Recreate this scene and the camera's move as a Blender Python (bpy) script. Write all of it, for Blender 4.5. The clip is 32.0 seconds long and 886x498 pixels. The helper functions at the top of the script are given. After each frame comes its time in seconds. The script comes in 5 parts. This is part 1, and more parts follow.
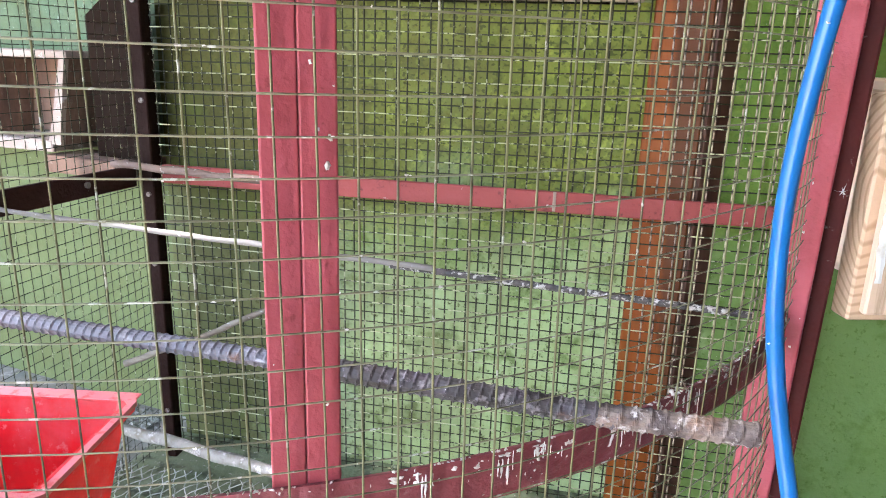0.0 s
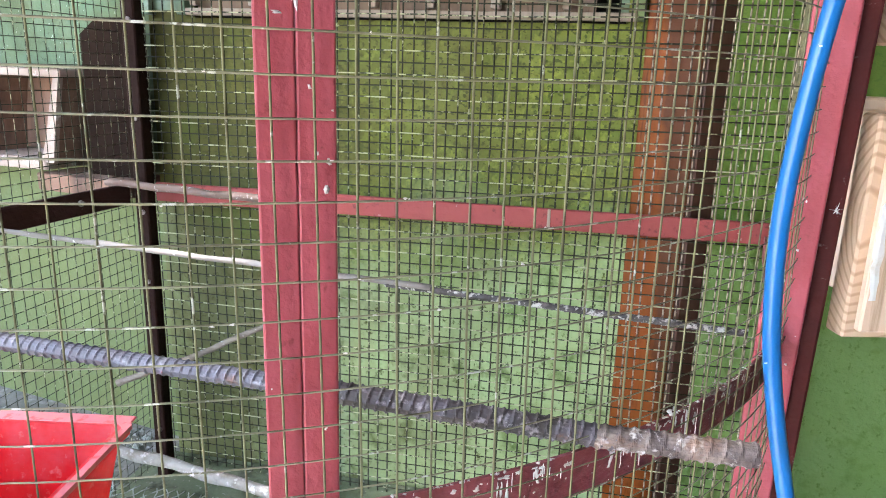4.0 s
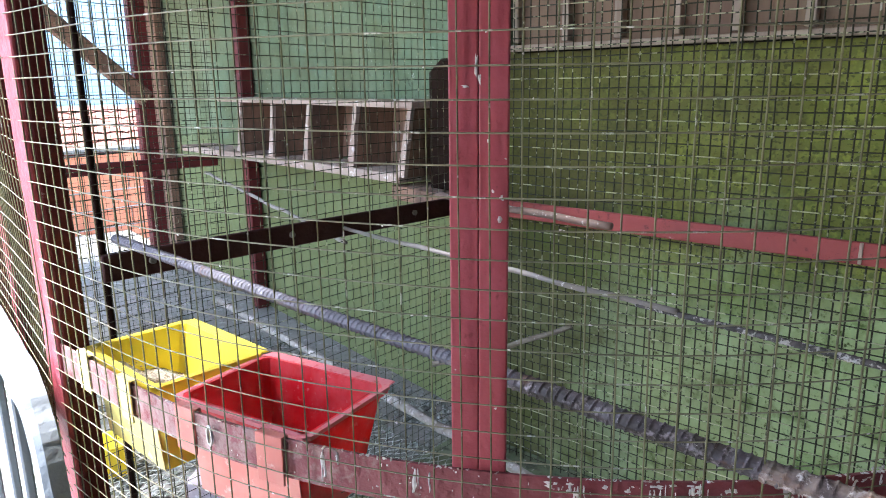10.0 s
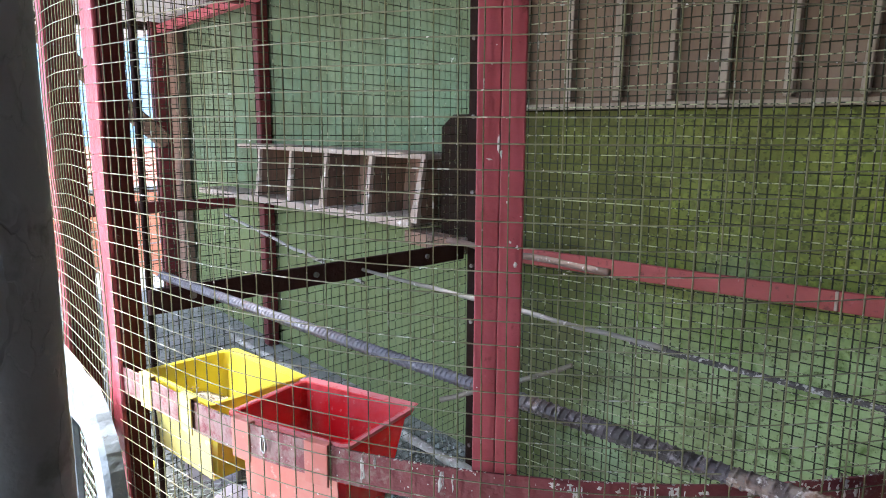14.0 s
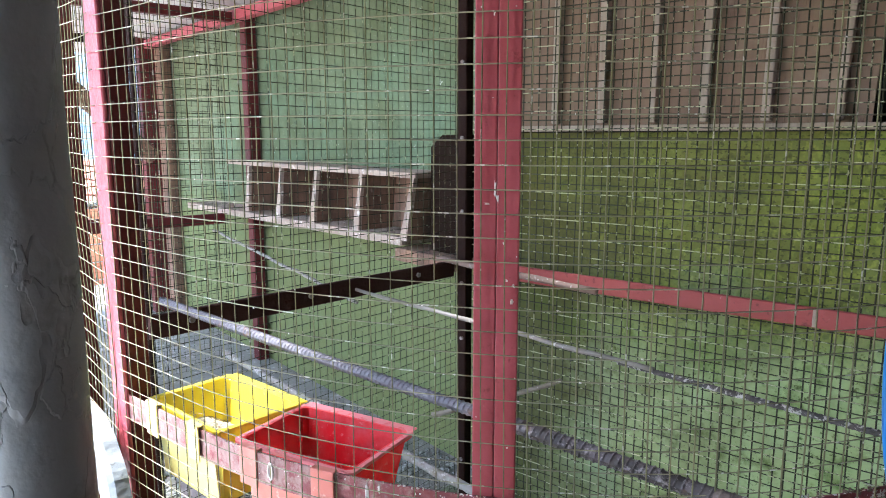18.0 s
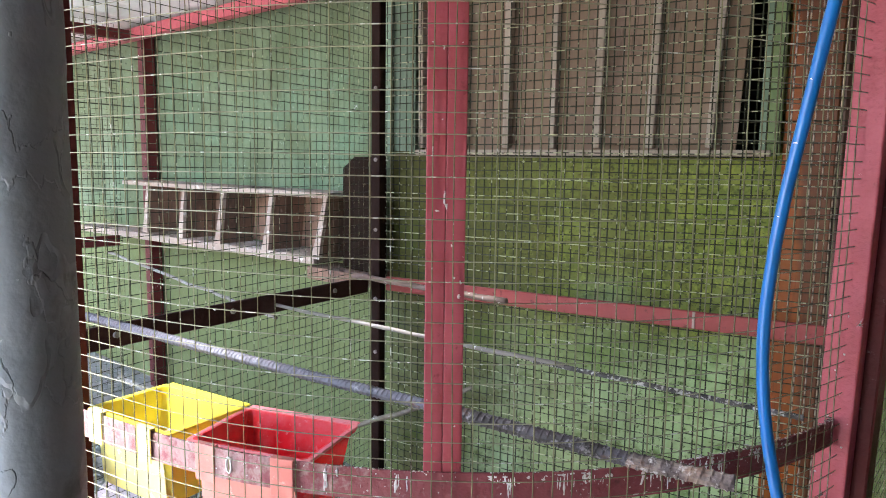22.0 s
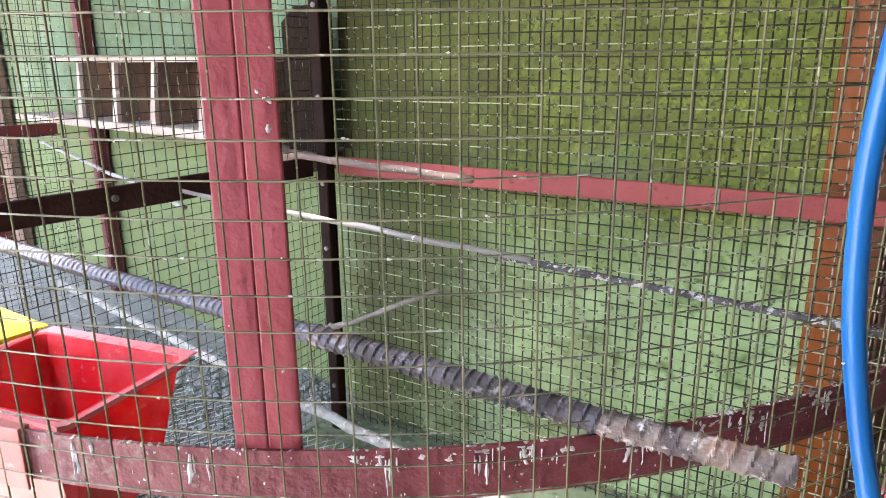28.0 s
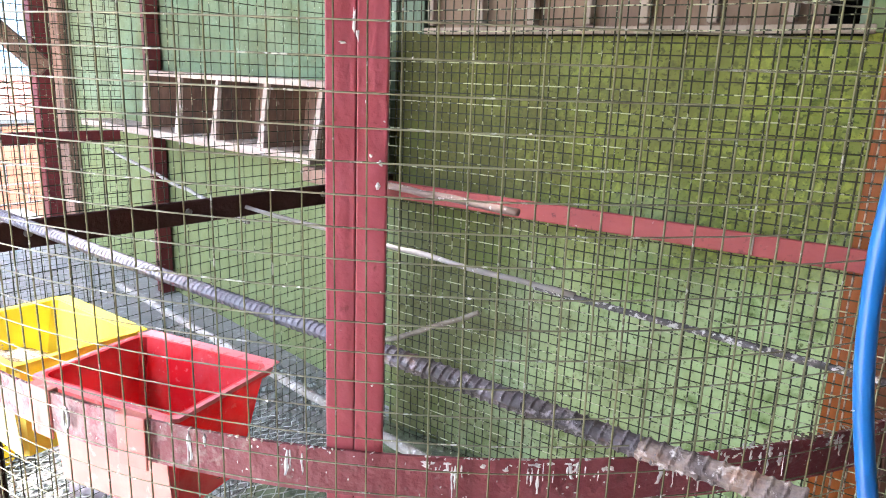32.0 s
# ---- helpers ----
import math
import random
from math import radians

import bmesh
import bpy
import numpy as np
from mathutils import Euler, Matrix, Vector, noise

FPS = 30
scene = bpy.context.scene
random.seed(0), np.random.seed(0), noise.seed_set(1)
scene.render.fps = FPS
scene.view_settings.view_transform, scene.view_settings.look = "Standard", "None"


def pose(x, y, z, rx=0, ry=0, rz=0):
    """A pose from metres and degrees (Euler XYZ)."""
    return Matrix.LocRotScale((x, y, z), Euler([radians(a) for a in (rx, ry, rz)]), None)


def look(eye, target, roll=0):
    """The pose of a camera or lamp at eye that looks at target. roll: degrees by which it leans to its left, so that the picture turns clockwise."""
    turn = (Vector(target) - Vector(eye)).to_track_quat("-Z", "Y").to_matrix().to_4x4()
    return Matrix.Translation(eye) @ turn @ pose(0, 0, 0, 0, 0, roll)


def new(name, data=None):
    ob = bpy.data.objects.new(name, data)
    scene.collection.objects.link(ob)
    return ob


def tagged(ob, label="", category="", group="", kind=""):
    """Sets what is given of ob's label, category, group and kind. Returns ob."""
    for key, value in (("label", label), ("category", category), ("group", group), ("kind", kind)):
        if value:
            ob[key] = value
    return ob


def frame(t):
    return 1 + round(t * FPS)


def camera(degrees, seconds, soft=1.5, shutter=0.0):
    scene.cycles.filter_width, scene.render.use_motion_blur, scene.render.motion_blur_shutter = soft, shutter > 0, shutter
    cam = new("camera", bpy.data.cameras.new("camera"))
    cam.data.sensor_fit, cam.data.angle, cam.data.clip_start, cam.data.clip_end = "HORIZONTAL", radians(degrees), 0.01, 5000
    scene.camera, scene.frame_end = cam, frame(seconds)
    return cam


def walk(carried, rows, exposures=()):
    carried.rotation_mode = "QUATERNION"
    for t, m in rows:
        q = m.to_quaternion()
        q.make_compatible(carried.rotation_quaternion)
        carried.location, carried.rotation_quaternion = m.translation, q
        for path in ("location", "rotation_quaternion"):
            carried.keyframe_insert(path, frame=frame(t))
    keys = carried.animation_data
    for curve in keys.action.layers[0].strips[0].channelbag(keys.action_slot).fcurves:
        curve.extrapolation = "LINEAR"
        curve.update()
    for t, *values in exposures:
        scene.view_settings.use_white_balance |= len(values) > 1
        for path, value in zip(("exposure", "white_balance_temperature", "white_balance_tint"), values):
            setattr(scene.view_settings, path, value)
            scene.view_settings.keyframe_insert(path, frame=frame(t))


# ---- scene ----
cam = camera(65.6, 32.0, soft=0.95)
EXPOSURES = [(0.0, 4.47, 6200, 15), (7.5, 4.41, 6200, 12), (8.2, 4.45, 6150, 15), (9.0, 3.62, 6000, 15), (14.0, 3.42, 5950, 12), (17.0, 3.57, 6000, 12), (19.0, 3.82, 6000, 12), (21.0, 3.83, 6100, 13), (26.5, 4.02, 6200, 15), (29.0, 4.48, 6300, 17), (32.0, 4.43, 6250, 18)]
PATH = [
    (0, (0.079, 0.087, 1.534), (-0.329, 1.971, 1.001), 1.8),
    (0.5, (0.056, 0.079, 1.533), (-0.38, 1.958, 1.005), 2.0),
    (1, (0.07, 0.08, 1.533), (-0.355, 1.966, 1.02), 1.7),
    (1.5, (0.072, 0.087, 1.532), (-0.338, 1.976, 1.018), 1.8),
    (2, (0.067, 0.089, 1.538), (-0.346, 1.981, 1.035), 1.9),
    (2.5, (0.075, 0.092, 1.54), (-0.342, 1.984, 1.047), 1.6),
    (4.5, (0.075, 0.081, 1.539), (-0.314, 1.981, 1.049), 1.8),
    (5, (0.071, 0.068, 1.557), (-0.339, 1.968, 1.084), 1.9),
    (5.5, (0.066, 0.061, 1.558), (-0.367, 1.966, 1.127), 1.8),
    (6, (0.052, 0.054, 1.546), (-0.393, 1.955, 1.115), 2.1),
    (6.5, (0.043, 0.042, 1.544), (-0.46, 1.922, 1.087), 1.3),
    (7, (0.041, 0.032, 1.544), (-0.46, 1.917, 1.099), 2.8),
    (7.5, (0.066, 0.053, 1.555), (-0.45, 1.93, 1.097), 1.7),
    (8, (0.057, 0.057, 1.569), (-0.785, 1.803, 1.078), 0.6),
    (8.5, (0.079, 0.011, 1.577), (-1.1, 1.562, 1.122), -1.0),
    (9, (0.162, 0.018, 1.554), (-1.144, 1.452, 1.065), -1.7),
    (9.5, (0.19, 0.056, 1.56), (-1.134, 1.457, 1.029), -2.0),
    (10, (0.237, 0.049, 1.573), (-1.034, 1.522, 1.11), -0.7),
    (10.5, (0.266, 0.017, 1.577), (-1.029, 1.486, 1.173), -1.0),
    (11, (0.274, 0.017, 1.58), (-1.03, 1.485, 1.2), -1.2),
    (11.5, (0.28, 0.003, 1.571), (-1.012, 1.488, 1.217), 1.0),
    (12, (0.308, -0.001, 1.584), (-0.968, 1.498, 1.227), 0.3),
    (12.5, (0.333, -0.028, 1.6), (-0.953, 1.466, 1.256), 0.7),
    (13, (0.321, -0.055, 1.602), (-0.976, 1.43, 1.264), 0.6),
    (13.5, (0.311, -0.081, 1.605), (-1.001, 1.392, 1.273), 0.1),
    (14, (0.305, -0.069, 1.6), (-0.985, 1.421, 1.26), 0.3),
    (14.5, (0.301, -0.049, 1.598), (-0.947, 1.477, 1.258), 0.4),
    (16.5, (0.423, 0.029, 1.581), (-0.844, 1.529, 1.204), -1.5),
    (17, (0.417, 0.004, 1.586), (-0.869, 1.489, 1.213), -1.1),
    (17.5, (0.401, -0.027, 1.604), (-0.897, 1.451, 1.241), -1.5),
    (18, (0.317, -0.108, 1.641), (-0.942, 1.412, 1.321), 0.0),
    (18.5, (0.298, -0.199, 1.652), (-0.868, 1.406, 1.394), 1.2),
    (19, (0.297, -0.292, 1.64), (-0.868, 1.316, 1.401), 1.0),
    (19.5, (0.301, -0.238, 1.654), (-0.808, 1.414, 1.45), 1.6),
    (20, (0.285, -0.214, 1.624), (-0.769, 1.462, 1.342), 1.4),
    (20.5, (0.28, -0.195, 1.626), (-0.761, 1.488, 1.334), 0.7),
    (21, (0.299, -0.199, 1.634), (-0.708, 1.511, 1.385), 1.1),
    (21.5, (0.335, -0.21, 1.629), (-0.598, 1.544, 1.4), 1.2),
    (22, (0.319, -0.237, 1.628), (-0.684, 1.476, 1.384), 0.8),
    (22.5, (0.296, -0.258, 1.65), (-0.771, 1.42, 1.44), 0.7),
    (23, (0.305, -0.275, 1.629), (-0.769, 1.402, 1.444), 1.1),
    (23.5, (0.297, -0.257, 1.617), (-0.745, 1.435, 1.393), 1.3),
    (24, (0.287, -0.244, 1.622), (-0.745, 1.452, 1.379), 0.8),
    (24.5, (0.289, -0.266, 1.624), (-0.751, 1.425, 1.386), 1.2),
    (25, (0.266, -0.245, 1.627), (-0.752, 1.459, 1.386), 1.2),
    (25.5, (0.248, -0.246, 1.609), (-0.724, 1.48, 1.336), 2.9),
    (26, (0.28, -0.238, 1.597), (-0.616, 1.521, 1.277), 2.8),
    (26.5, (0.285, -0.183, 1.578), (-0.599, 1.565, 1.173), 2.2),
    (28.5, (0.226, 0.257, 1.5), (-0.82, 1.874, 0.961), -0.6),
    (29, (0.22, 0.285, 1.51), (-0.831, 1.905, 0.993), 0.2),
    (29.5, (0.183, 0.313, 1.51), (-0.806, 1.959, 0.95), 2.1),
    (30, (0.236, 0.272, 1.511), (-0.805, 1.851, 0.86), 0.1),
    (30.5, (0.243, 0.242, 1.526), (-0.803, 1.82, 0.879), 1.2),
    (31, (0.239, 0.209, 1.533), (-0.831, 1.806, 0.982), 1.4),
    (31.5, (0.258, 0.154, 1.534), (-0.818, 1.755, 1.008), 2.1),
    (32, (0.252, 0.089, 1.55), (-0.838, 1.694, 1.065), 2.2),
]
walk(cam, [(t, look(eye, target, roll)) for t, eye, target, roll in PATH], EXPOSURES)

# ---- light ----
world = bpy.data.worlds.new("sky_world")
scene.world = world
world.use_nodes = True
wn = world.node_tree.nodes
sky = wn.new("ShaderNodeTexSky")
sky.sky_type = "NISHITA"
sky.sun_disc = False
SUN_ELEV, SUN_AZ = 62.0, 240.0   # degrees; azimuth clockwise from +y
sky.sun_elevation, sky.sun_rotation = radians(SUN_ELEV), radians(SUN_AZ)
sky.dust_density = 1.5
sky.air_density = 1.2
wn["Background"].inputs["Strength"].default_value = 0.15
world.node_tree.links.new(sky.outputs["Color"], wn["Background"].inputs["Color"])
sun = new("sun", bpy.data.lights.new("sun", "SUN"))
sun.data.energy, sun.data.angle, sun.data.color = 2.2, radians(12.0), (1.0, 0.97, 0.93)
_az = radians(SUN_AZ)
_d = Vector((math.sin(_az) * math.cos(radians(SUN_ELEV)), math.cos(_az) * math.cos(radians(SUN_ELEV)), math.sin(radians(SUN_ELEV))))
sun.matrix_world = look(_d * 20, (0, 0, 0))


# ---- materials ----
def material(name, base, rough=0.6, metal=0.0, var=(), bump=(), spec=0.5):
    """var: (scale, low, high, colour, detail) noise layers mixed over the base; bump: (scale, distance)."""
    m = bpy.data.materials.new(name)
    m.use_nodes = True
    nt = m.node_tree
    b = nt.nodes["Principled BSDF"]
    b.inputs["Roughness"].default_value = rough
    b.inputs["Metallic"].default_value = metal
    b.inputs["Specular IOR Level"].default_value = spec
    tc = nt.nodes.new("ShaderNodeTexCoord")
    rgb = nt.nodes.new("ShaderNodeRGB")
    rgb.outputs[0].default_value = (*base, 1)
    col = rgb.outputs[0]
    for layer in var:
        scale, lo, hi, c = layer[:4]
        stretch = layer[4] if len(layer) > 4 else (1, 1, 1)
        mp = nt.nodes.new("ShaderNodeMapping")
        mp.inputs["Scale"].default_value = stretch
        nt.links.new(tc.outputs["Object"], mp.inputs["Vector"])
        nz = nt.nodes.new("ShaderNodeTexNoise")
        nz.inputs["Scale"].default_value = scale
        nz.inputs["Detail"].default_value = 6
        nz.inputs["Roughness"].default_value = 0.62
        nt.links.new(mp.outputs["Vector"], nz.inputs["Vector"])
        mr = nt.nodes.new("ShaderNodeMapRange")
        mr.inputs["From Min"].default_value, mr.inputs["From Max"].default_value = lo, hi
        nt.links.new(nz.outputs["Fac"], mr.inputs["Value"])
        mx = nt.nodes.new("ShaderNodeMix")
        mx.data_type = "RGBA"
        nt.links.new(mr.outputs["Result"], mx.inputs["Factor"])
        nt.links.new(col, mx.inputs[6])
        mx.inputs[7].default_value = (*c, 1)
        col = mx.outputs[2]
    nt.links.new(col, b.inputs["Base Color"])
    last = None
    for scale, dist in bump:
        nz = nt.nodes.new("ShaderNodeTexNoise")
        nz.inputs["Scale"].default_value = scale
        nz.inputs["Detail"].default_value = 5
        nt.links.new(tc.outputs["Object"], nz.inputs["Vector"])
        bp = nt.nodes.new("ShaderNodeBump")
        bp.inputs["Distance"].default_value = dist
        bp.inputs["Strength"].default_value = 0.8
        nt.links.new(nz.outputs["Fac"], bp.inputs["Height"])
        if last:
            nt.links.new(last, bp.inputs["Normal"])
        last = bp.outputs["Normal"]
    if last:
        nt.links.new(last, b.inputs["Normal"])
    return m


RED = material("red_paint", (0.35, 0.064, 0.076), 0.42, spec=0.3, var=[(9, 0.45, 0.75, (0.44, 0.095, 0.12)), (14, 0.56, 0.72, (0.27, 0.045, 0.055), (1, 1, 0.15)), (60, 0.62, 0.72, (0.22, 0.04, 0.045)), (45, 0.7, 0.76, (0.5, 0.33, 0.33))], bump=[(110, 0.002), (25, 0.003)])
DARKRED = material("maroon_paint", (0.095, 0.017, 0.016), 0.55, spec=0.15, var=[(12, 0.45, 0.75, (0.07, 0.017, 0.017)), (50, 0.66, 0.76, (0.3, 0.25, 0.23))], bump=[(70, 0.003)])
BROWN = material("dark_brown_paint", (0.016, 0.007, 0.005), 0.75, spec=0.08, var=[(14, 0.45, 0.8, (0.024, 0.011, 0.008)), (70, 0.7, 0.76, (0.2, 0.16, 0.14))], bump=[(80, 0.003)])
# One netting in two tones: level wires paler, as if lit from above.
WIRE = material("galvanised_wire", (0.24, 0.225, 0.14), 0.5, spec=0.3, var=[(25, 0.48, 0.62, (0.14, 0.125, 0.075)), (48, 0.6, 0.64, (0.55, 0.53, 0.46))])
VWIRE = material("dimmer_upright_wire", (0.2, 0.19, 0.095), 0.5, spec=0.25, var=[(30, 0.48, 0.62, (0.11, 0.098, 0.052)), (60, 0.62, 0.66, (0.46, 0.44, 0.36))])
REARRED = material("brick_red_paint", (0.25, 0.052, 0.047), 0.6, spec=0.2, var=[(9, 0.45, 0.75, (0.25, 0.055, 0.05)), (60, 0.6, 0.7, (0.12, 0.03, 0.026)), (34, 0.68, 0.76, (0.36, 0.26, 0.24))], bump=[(90, 0.002)])
# Rear wires: lit glints and shaded lengths are put into these colours.
REARWIRE = material("glint_toned_wire", (0.42, 0.42, 0.25), 0.4, spec=0.3, var=[(42, 0.47, 0.53, (0.03, 0.032, 0.013))])
DARKWIRE = material("shade_toned_wire", (0.028, 0.029, 0.013), 0.55, spec=0.2, var=[(48, 0.58, 0.62, (0.3, 0.3, 0.18))])
POSTWIRE = material("lit_toned_wire", (0.4, 0.31, 0.22), 0.45, 0.1, var=[(40, 0.5, 0.66, (0.24, 0.18, 0.12))])
WALLGREEN = material("green_wall_paint", (0.38, 0.475, 0.235), 0.8, spec=0.12, var=[
    (3.2, 0.5, 0.7, (0.47, 0.6, 0.35), (1, 1, 0.5)), (4, 0.48, 0.7, (0.29, 0.37, 0.16)),
    (16, 0.55, 0.72, (0.1, 0.14, 0.04)), (75, 0.58, 0.68, (0.07, 0.09, 0.03)), (85, 0.63, 0.7, (0.4, 0.48, 0.3))],
    bump=[(28, 0.006), (140, 0.002)])


def algae(m, z0, z1, colour):
    """A yellow-green algae film on the upper wall, with a ragged lower edge."""
    nt = m.node_tree
    b = nt.nodes["Principled BSDF"]
    old = b.inputs["Base Color"].links[0].from_socket
    tc = nt.nodes.new("ShaderNodeTexCoord")
    sep = nt.nodes.new("ShaderNodeSeparateXYZ")
    nt.links.new(tc.outputs["Object"], sep.inputs[0])
    nz = nt.nodes.new("ShaderNodeTexNoise")
    nz.inputs["Scale"].default_value, nz.inputs["Detail"].default_value = 5.0, 7
    nt.links.new(tc.outputs["Object"], nz.inputs["Vector"])
    ad = nt.nodes.new("ShaderNodeMath")
    ad.operation = "MULTIPLY_ADD"
    ad.inputs[1].default_value = 0.5
    nt.links.new(nz.outputs["Fac"], ad.inputs[0])
    nt.links.new(sep.outputs["Z"], ad.inputs[2])
    mr = nt.nodes.new("ShaderNodeMapRange")
    mr.inputs["From Min"].default_value, mr.inputs["From Max"].default_value = z0 + 0.25, z1 + 0.25
    mr.inputs["To Max"].default_value = 0.9
    nt.links.new(ad.outputs[0], mr.inputs["Value"])
    mx = nt.nodes.new("ShaderNodeMix")
    mx.data_type = "RGBA"
    nt.links.new(mr.outputs["Result"], mx.inputs["Factor"])
    nt.links.new(old, mx.inputs[6])
    col = None
    for scale, lo, hi, stretch in ((3.0, 0.38, 0.64, (0.7, 1, 1.1)), (11.0, 0.43, 0.68, (0.8, 1, 1.1)), (38.0, 0.56, 0.66, (1, 1, 1)), (60.0, 0.55, 0.64, (1, 1, 0.8)), (100.0, 0.57, 0.62, (0.7, 1, 1))):
        mp = nt.nodes.new("ShaderNodeMapping")
        mp.inputs["Scale"].default_value = stretch
        nt.links.new(tc.outputs["Object"], mp.inputs["Vector"])
        n2 = nt.nodes.new("ShaderNodeTexNoise")
        n2.inputs["Scale"].default_value, n2.inputs["Detail"].default_value = scale, 6
        nt.links.new(mp.outputs["Vector"], n2.inputs["Vector"])
        m2 = nt.nodes.new("ShaderNodeMapRange")
        m2.inputs["From Min"].default_value, m2.inputs["From Max"].default_value = lo, hi
        nt.links.new(n2.outputs["Fac"], m2.inputs["Value"])
        x2 = nt.nodes.new("ShaderNodeMix")
        x2.data_type = "RGBA"
        nt.links.new(m2.outputs["Result"], x2.inputs["Factor"])
        if col:
            nt.links.new(col, x2.inputs[6])
        else:
            x2.inputs[6].default_value = (*colour, 1)
        k = {38.0: 0.35, 60.0: 1.15, 100.0: 0.25}.get(scale, 0.6)
        x2.inputs[7].default_value = (colour[0] * k, colour[1] * k * 1.05, colour[2] * k, 1)
        col = x2.outputs[2]
    nt.links.new(col, mx.inputs[7])
    nt.links.new(mx.outputs[2], b.inputs["Base Color"])


algae(WALLGREEN, 1.0, 1.27, (0.2, 0.213, 0.032))
WALLTEAL = material("grey_green_wall_paint", (0.112, 0.135, 0.074), 0.8, spec=0.12, var=[(1.4, 0.42, 0.62, (0.1, 0.145, 0.088)), (5, 0.46, 0.66, (0.075, 0.094, 0.048)), (3, 0.54, 0.7, (0.14, 0.17, 0.105), (1, 1, 0.4)), (50, 0.6, 0.7, (0.05, 0.065, 0.04)), (80, 0.64, 0.7, (0.3, 0.35, 0.28))], bump=[(28, 0.006), (140, 0.002)])
ORANGEWOOD = material("orange_stained_wood", (0.24, 0.066, 0.011), 0.45, spec=0.15, var=[(14, 0.4, 0.7, (0.17, 0.042, 0.008), (1, 1, 0.06)), (60, 0.58, 0.72, (0.09, 0.025, 0.006), (1, 1, 0.1))], bump=[(50, 0.002)])
PLY = material("weathered_plywood", (0.2, 0.137, 0.09), 0.8, spec=0.2, var=[(20, 0.4, 0.7, (0.15, 0.1, 0.072), (1, 1, 0.08)), (3, 0.5, 0.75, (0.28, 0.21, 0.165)), (70, 0.6, 0.72, (0.1, 0.065, 0.045), (1, 1, 0.15))], bump=[(60, 0.002)])
BATTEN = material("pale_batten_wood", (0.33, 0.265, 0.205), 0.75, var=[(30, 0.45, 0.7, (0.22, 0.165, 0.12), (1, 1, 0.1)), (80, 0.6, 0.75, (0.17, 0.13, 0.1))], bump=[(70, 0.002)])
NESTWOOD = material("soiled_nest_board", (0.32, 0.245, 0.195), 0.8, var=[(8, 0.42, 0.64, (0.24, 0.17, 0.13), (0.3, 1, 1)), (35, 0.58, 0.68, (0.56, 0.5, 0.45)), (60, 0.64, 0.72, (0.12, 0.085, 0.06))], bump=[(50, 0.004)])
NESTDARK = material("dark_nest_wood", (0.18, 0.1, 0.063), 0.9, var=[(12, 0.4, 0.7, (0.06, 0.033, 0.022), (1, 1, 0.2)), (40, 0.62, 0.74, (0.24, 0.17, 0.13))], bump=[(40, 0.003)])
PINE = material("new_pine", (0.8, 0.61, 0.46), 0.6, var=[(7, 0.4, 0.65, (0.66, 0.46, 0.31), (1, 1, 0.05)), (45, 0.6, 0.75, (0.38, 0.23, 0.12), (1, 1, 0.06))], bump=[(60, 0.0012)])
ENDGRAIN = material("pine_end_grain", (0.64, 0.45, 0.3), 0.65, bump=[(60, 0.0012)])


def rings(m, offset, scale, colour):
    """Curved growth rings round an axis that lies outside the board."""
    nt = m.node_tree
    b = nt.nodes["Principled BSDF"]
    old = b.inputs["Base Color"].links[0].from_socket
    tc = nt.nodes.new("ShaderNodeTexCoord")
    mp = nt.nodes.new("ShaderNodeMapping")
    mp.inputs["Location"].default_value = offset
    nt.links.new(tc.outputs["Object"], mp.inputs["Vector"])
    wv = nt.nodes.new("ShaderNodeTexWave")
    wv.wave_type, wv.rings_direction = "RINGS", "X"
    wv.inputs["Scale"].default_value, wv.inputs["Distortion"].default_value = scale, 2.5
    wv.inputs["Detail"].default_value, wv.inputs["Detail Scale"].default_value = 2.0, 0.6
    nt.links.new(mp.outputs["Vector"], wv.inputs["Vector"])
    mr = nt.nodes.new("ShaderNodeMapRange")
    mr.inputs["From Min"].default_value, mr.inputs["From Max"].default_value = 0.55, 1.0
    mr.inputs["To Max"].default_value = 0.8
    nt.links.new(wv.outputs["Fac"], mr.inputs["Value"])
    mx = nt.nodes.new("ShaderNodeMix")
    mx.data_type = "RGBA"
    nt.links.new(mr.outputs["Result"], mx.inputs["Factor"])
    nt.links.new(old, mx.inputs[6])
    mx.inputs[7].default_value = (*colour, 1)
    nt.links.new(mx.outputs[2], b.inputs["Base Color"])


rings(ENDGRAIN, (0, 0.08, -0.16), 30, (0.42, 0.26, 0.15))
STICK = material("grey_perch_stick", (0.21, 0.175, 0.14), 0.8, var=[(40, 0.45, 0.65, (0.11, 0.085, 0.06), (0.15, 1, 1)), (70, 0.62, 0.7, (0.45, 0.42, 0.39))], bump=[(80, 0.003)])
PALESTICK = material("pale_perch_stick", (0.21, 0.185, 0.165), 0.75, var=[(30, 0.45, 0.65, (0.13, 0.11, 0.093), (0.15, 1, 1)), (70, 0.62, 0.7, (0.55, 0.52, 0.49))], bump=[(80, 0.002)])
CRUSTSTICK = material("crusted_perch_stick", (0.24, 0.225, 0.195), 0.85, var=[(30, 0.45, 0.62, (0.16, 0.14, 0.11)), (55, 0.55, 0.64, (0.4, 0.37, 0.34)), (20, 0.58, 0.7, (0.18, 0.19, 0.14))], bump=[(80, 0.004)])
DARKSTICK = material("dark_perch_wood", (0.16, 0.1, 0.075), 0.75, var=[(30, 0.45, 0.65, (0.09, 0.055, 0.04), (0.15, 1, 1)), (70, 0.6, 0.7, (0.45, 0.42, 0.39))], bump=[(80, 0.003)])
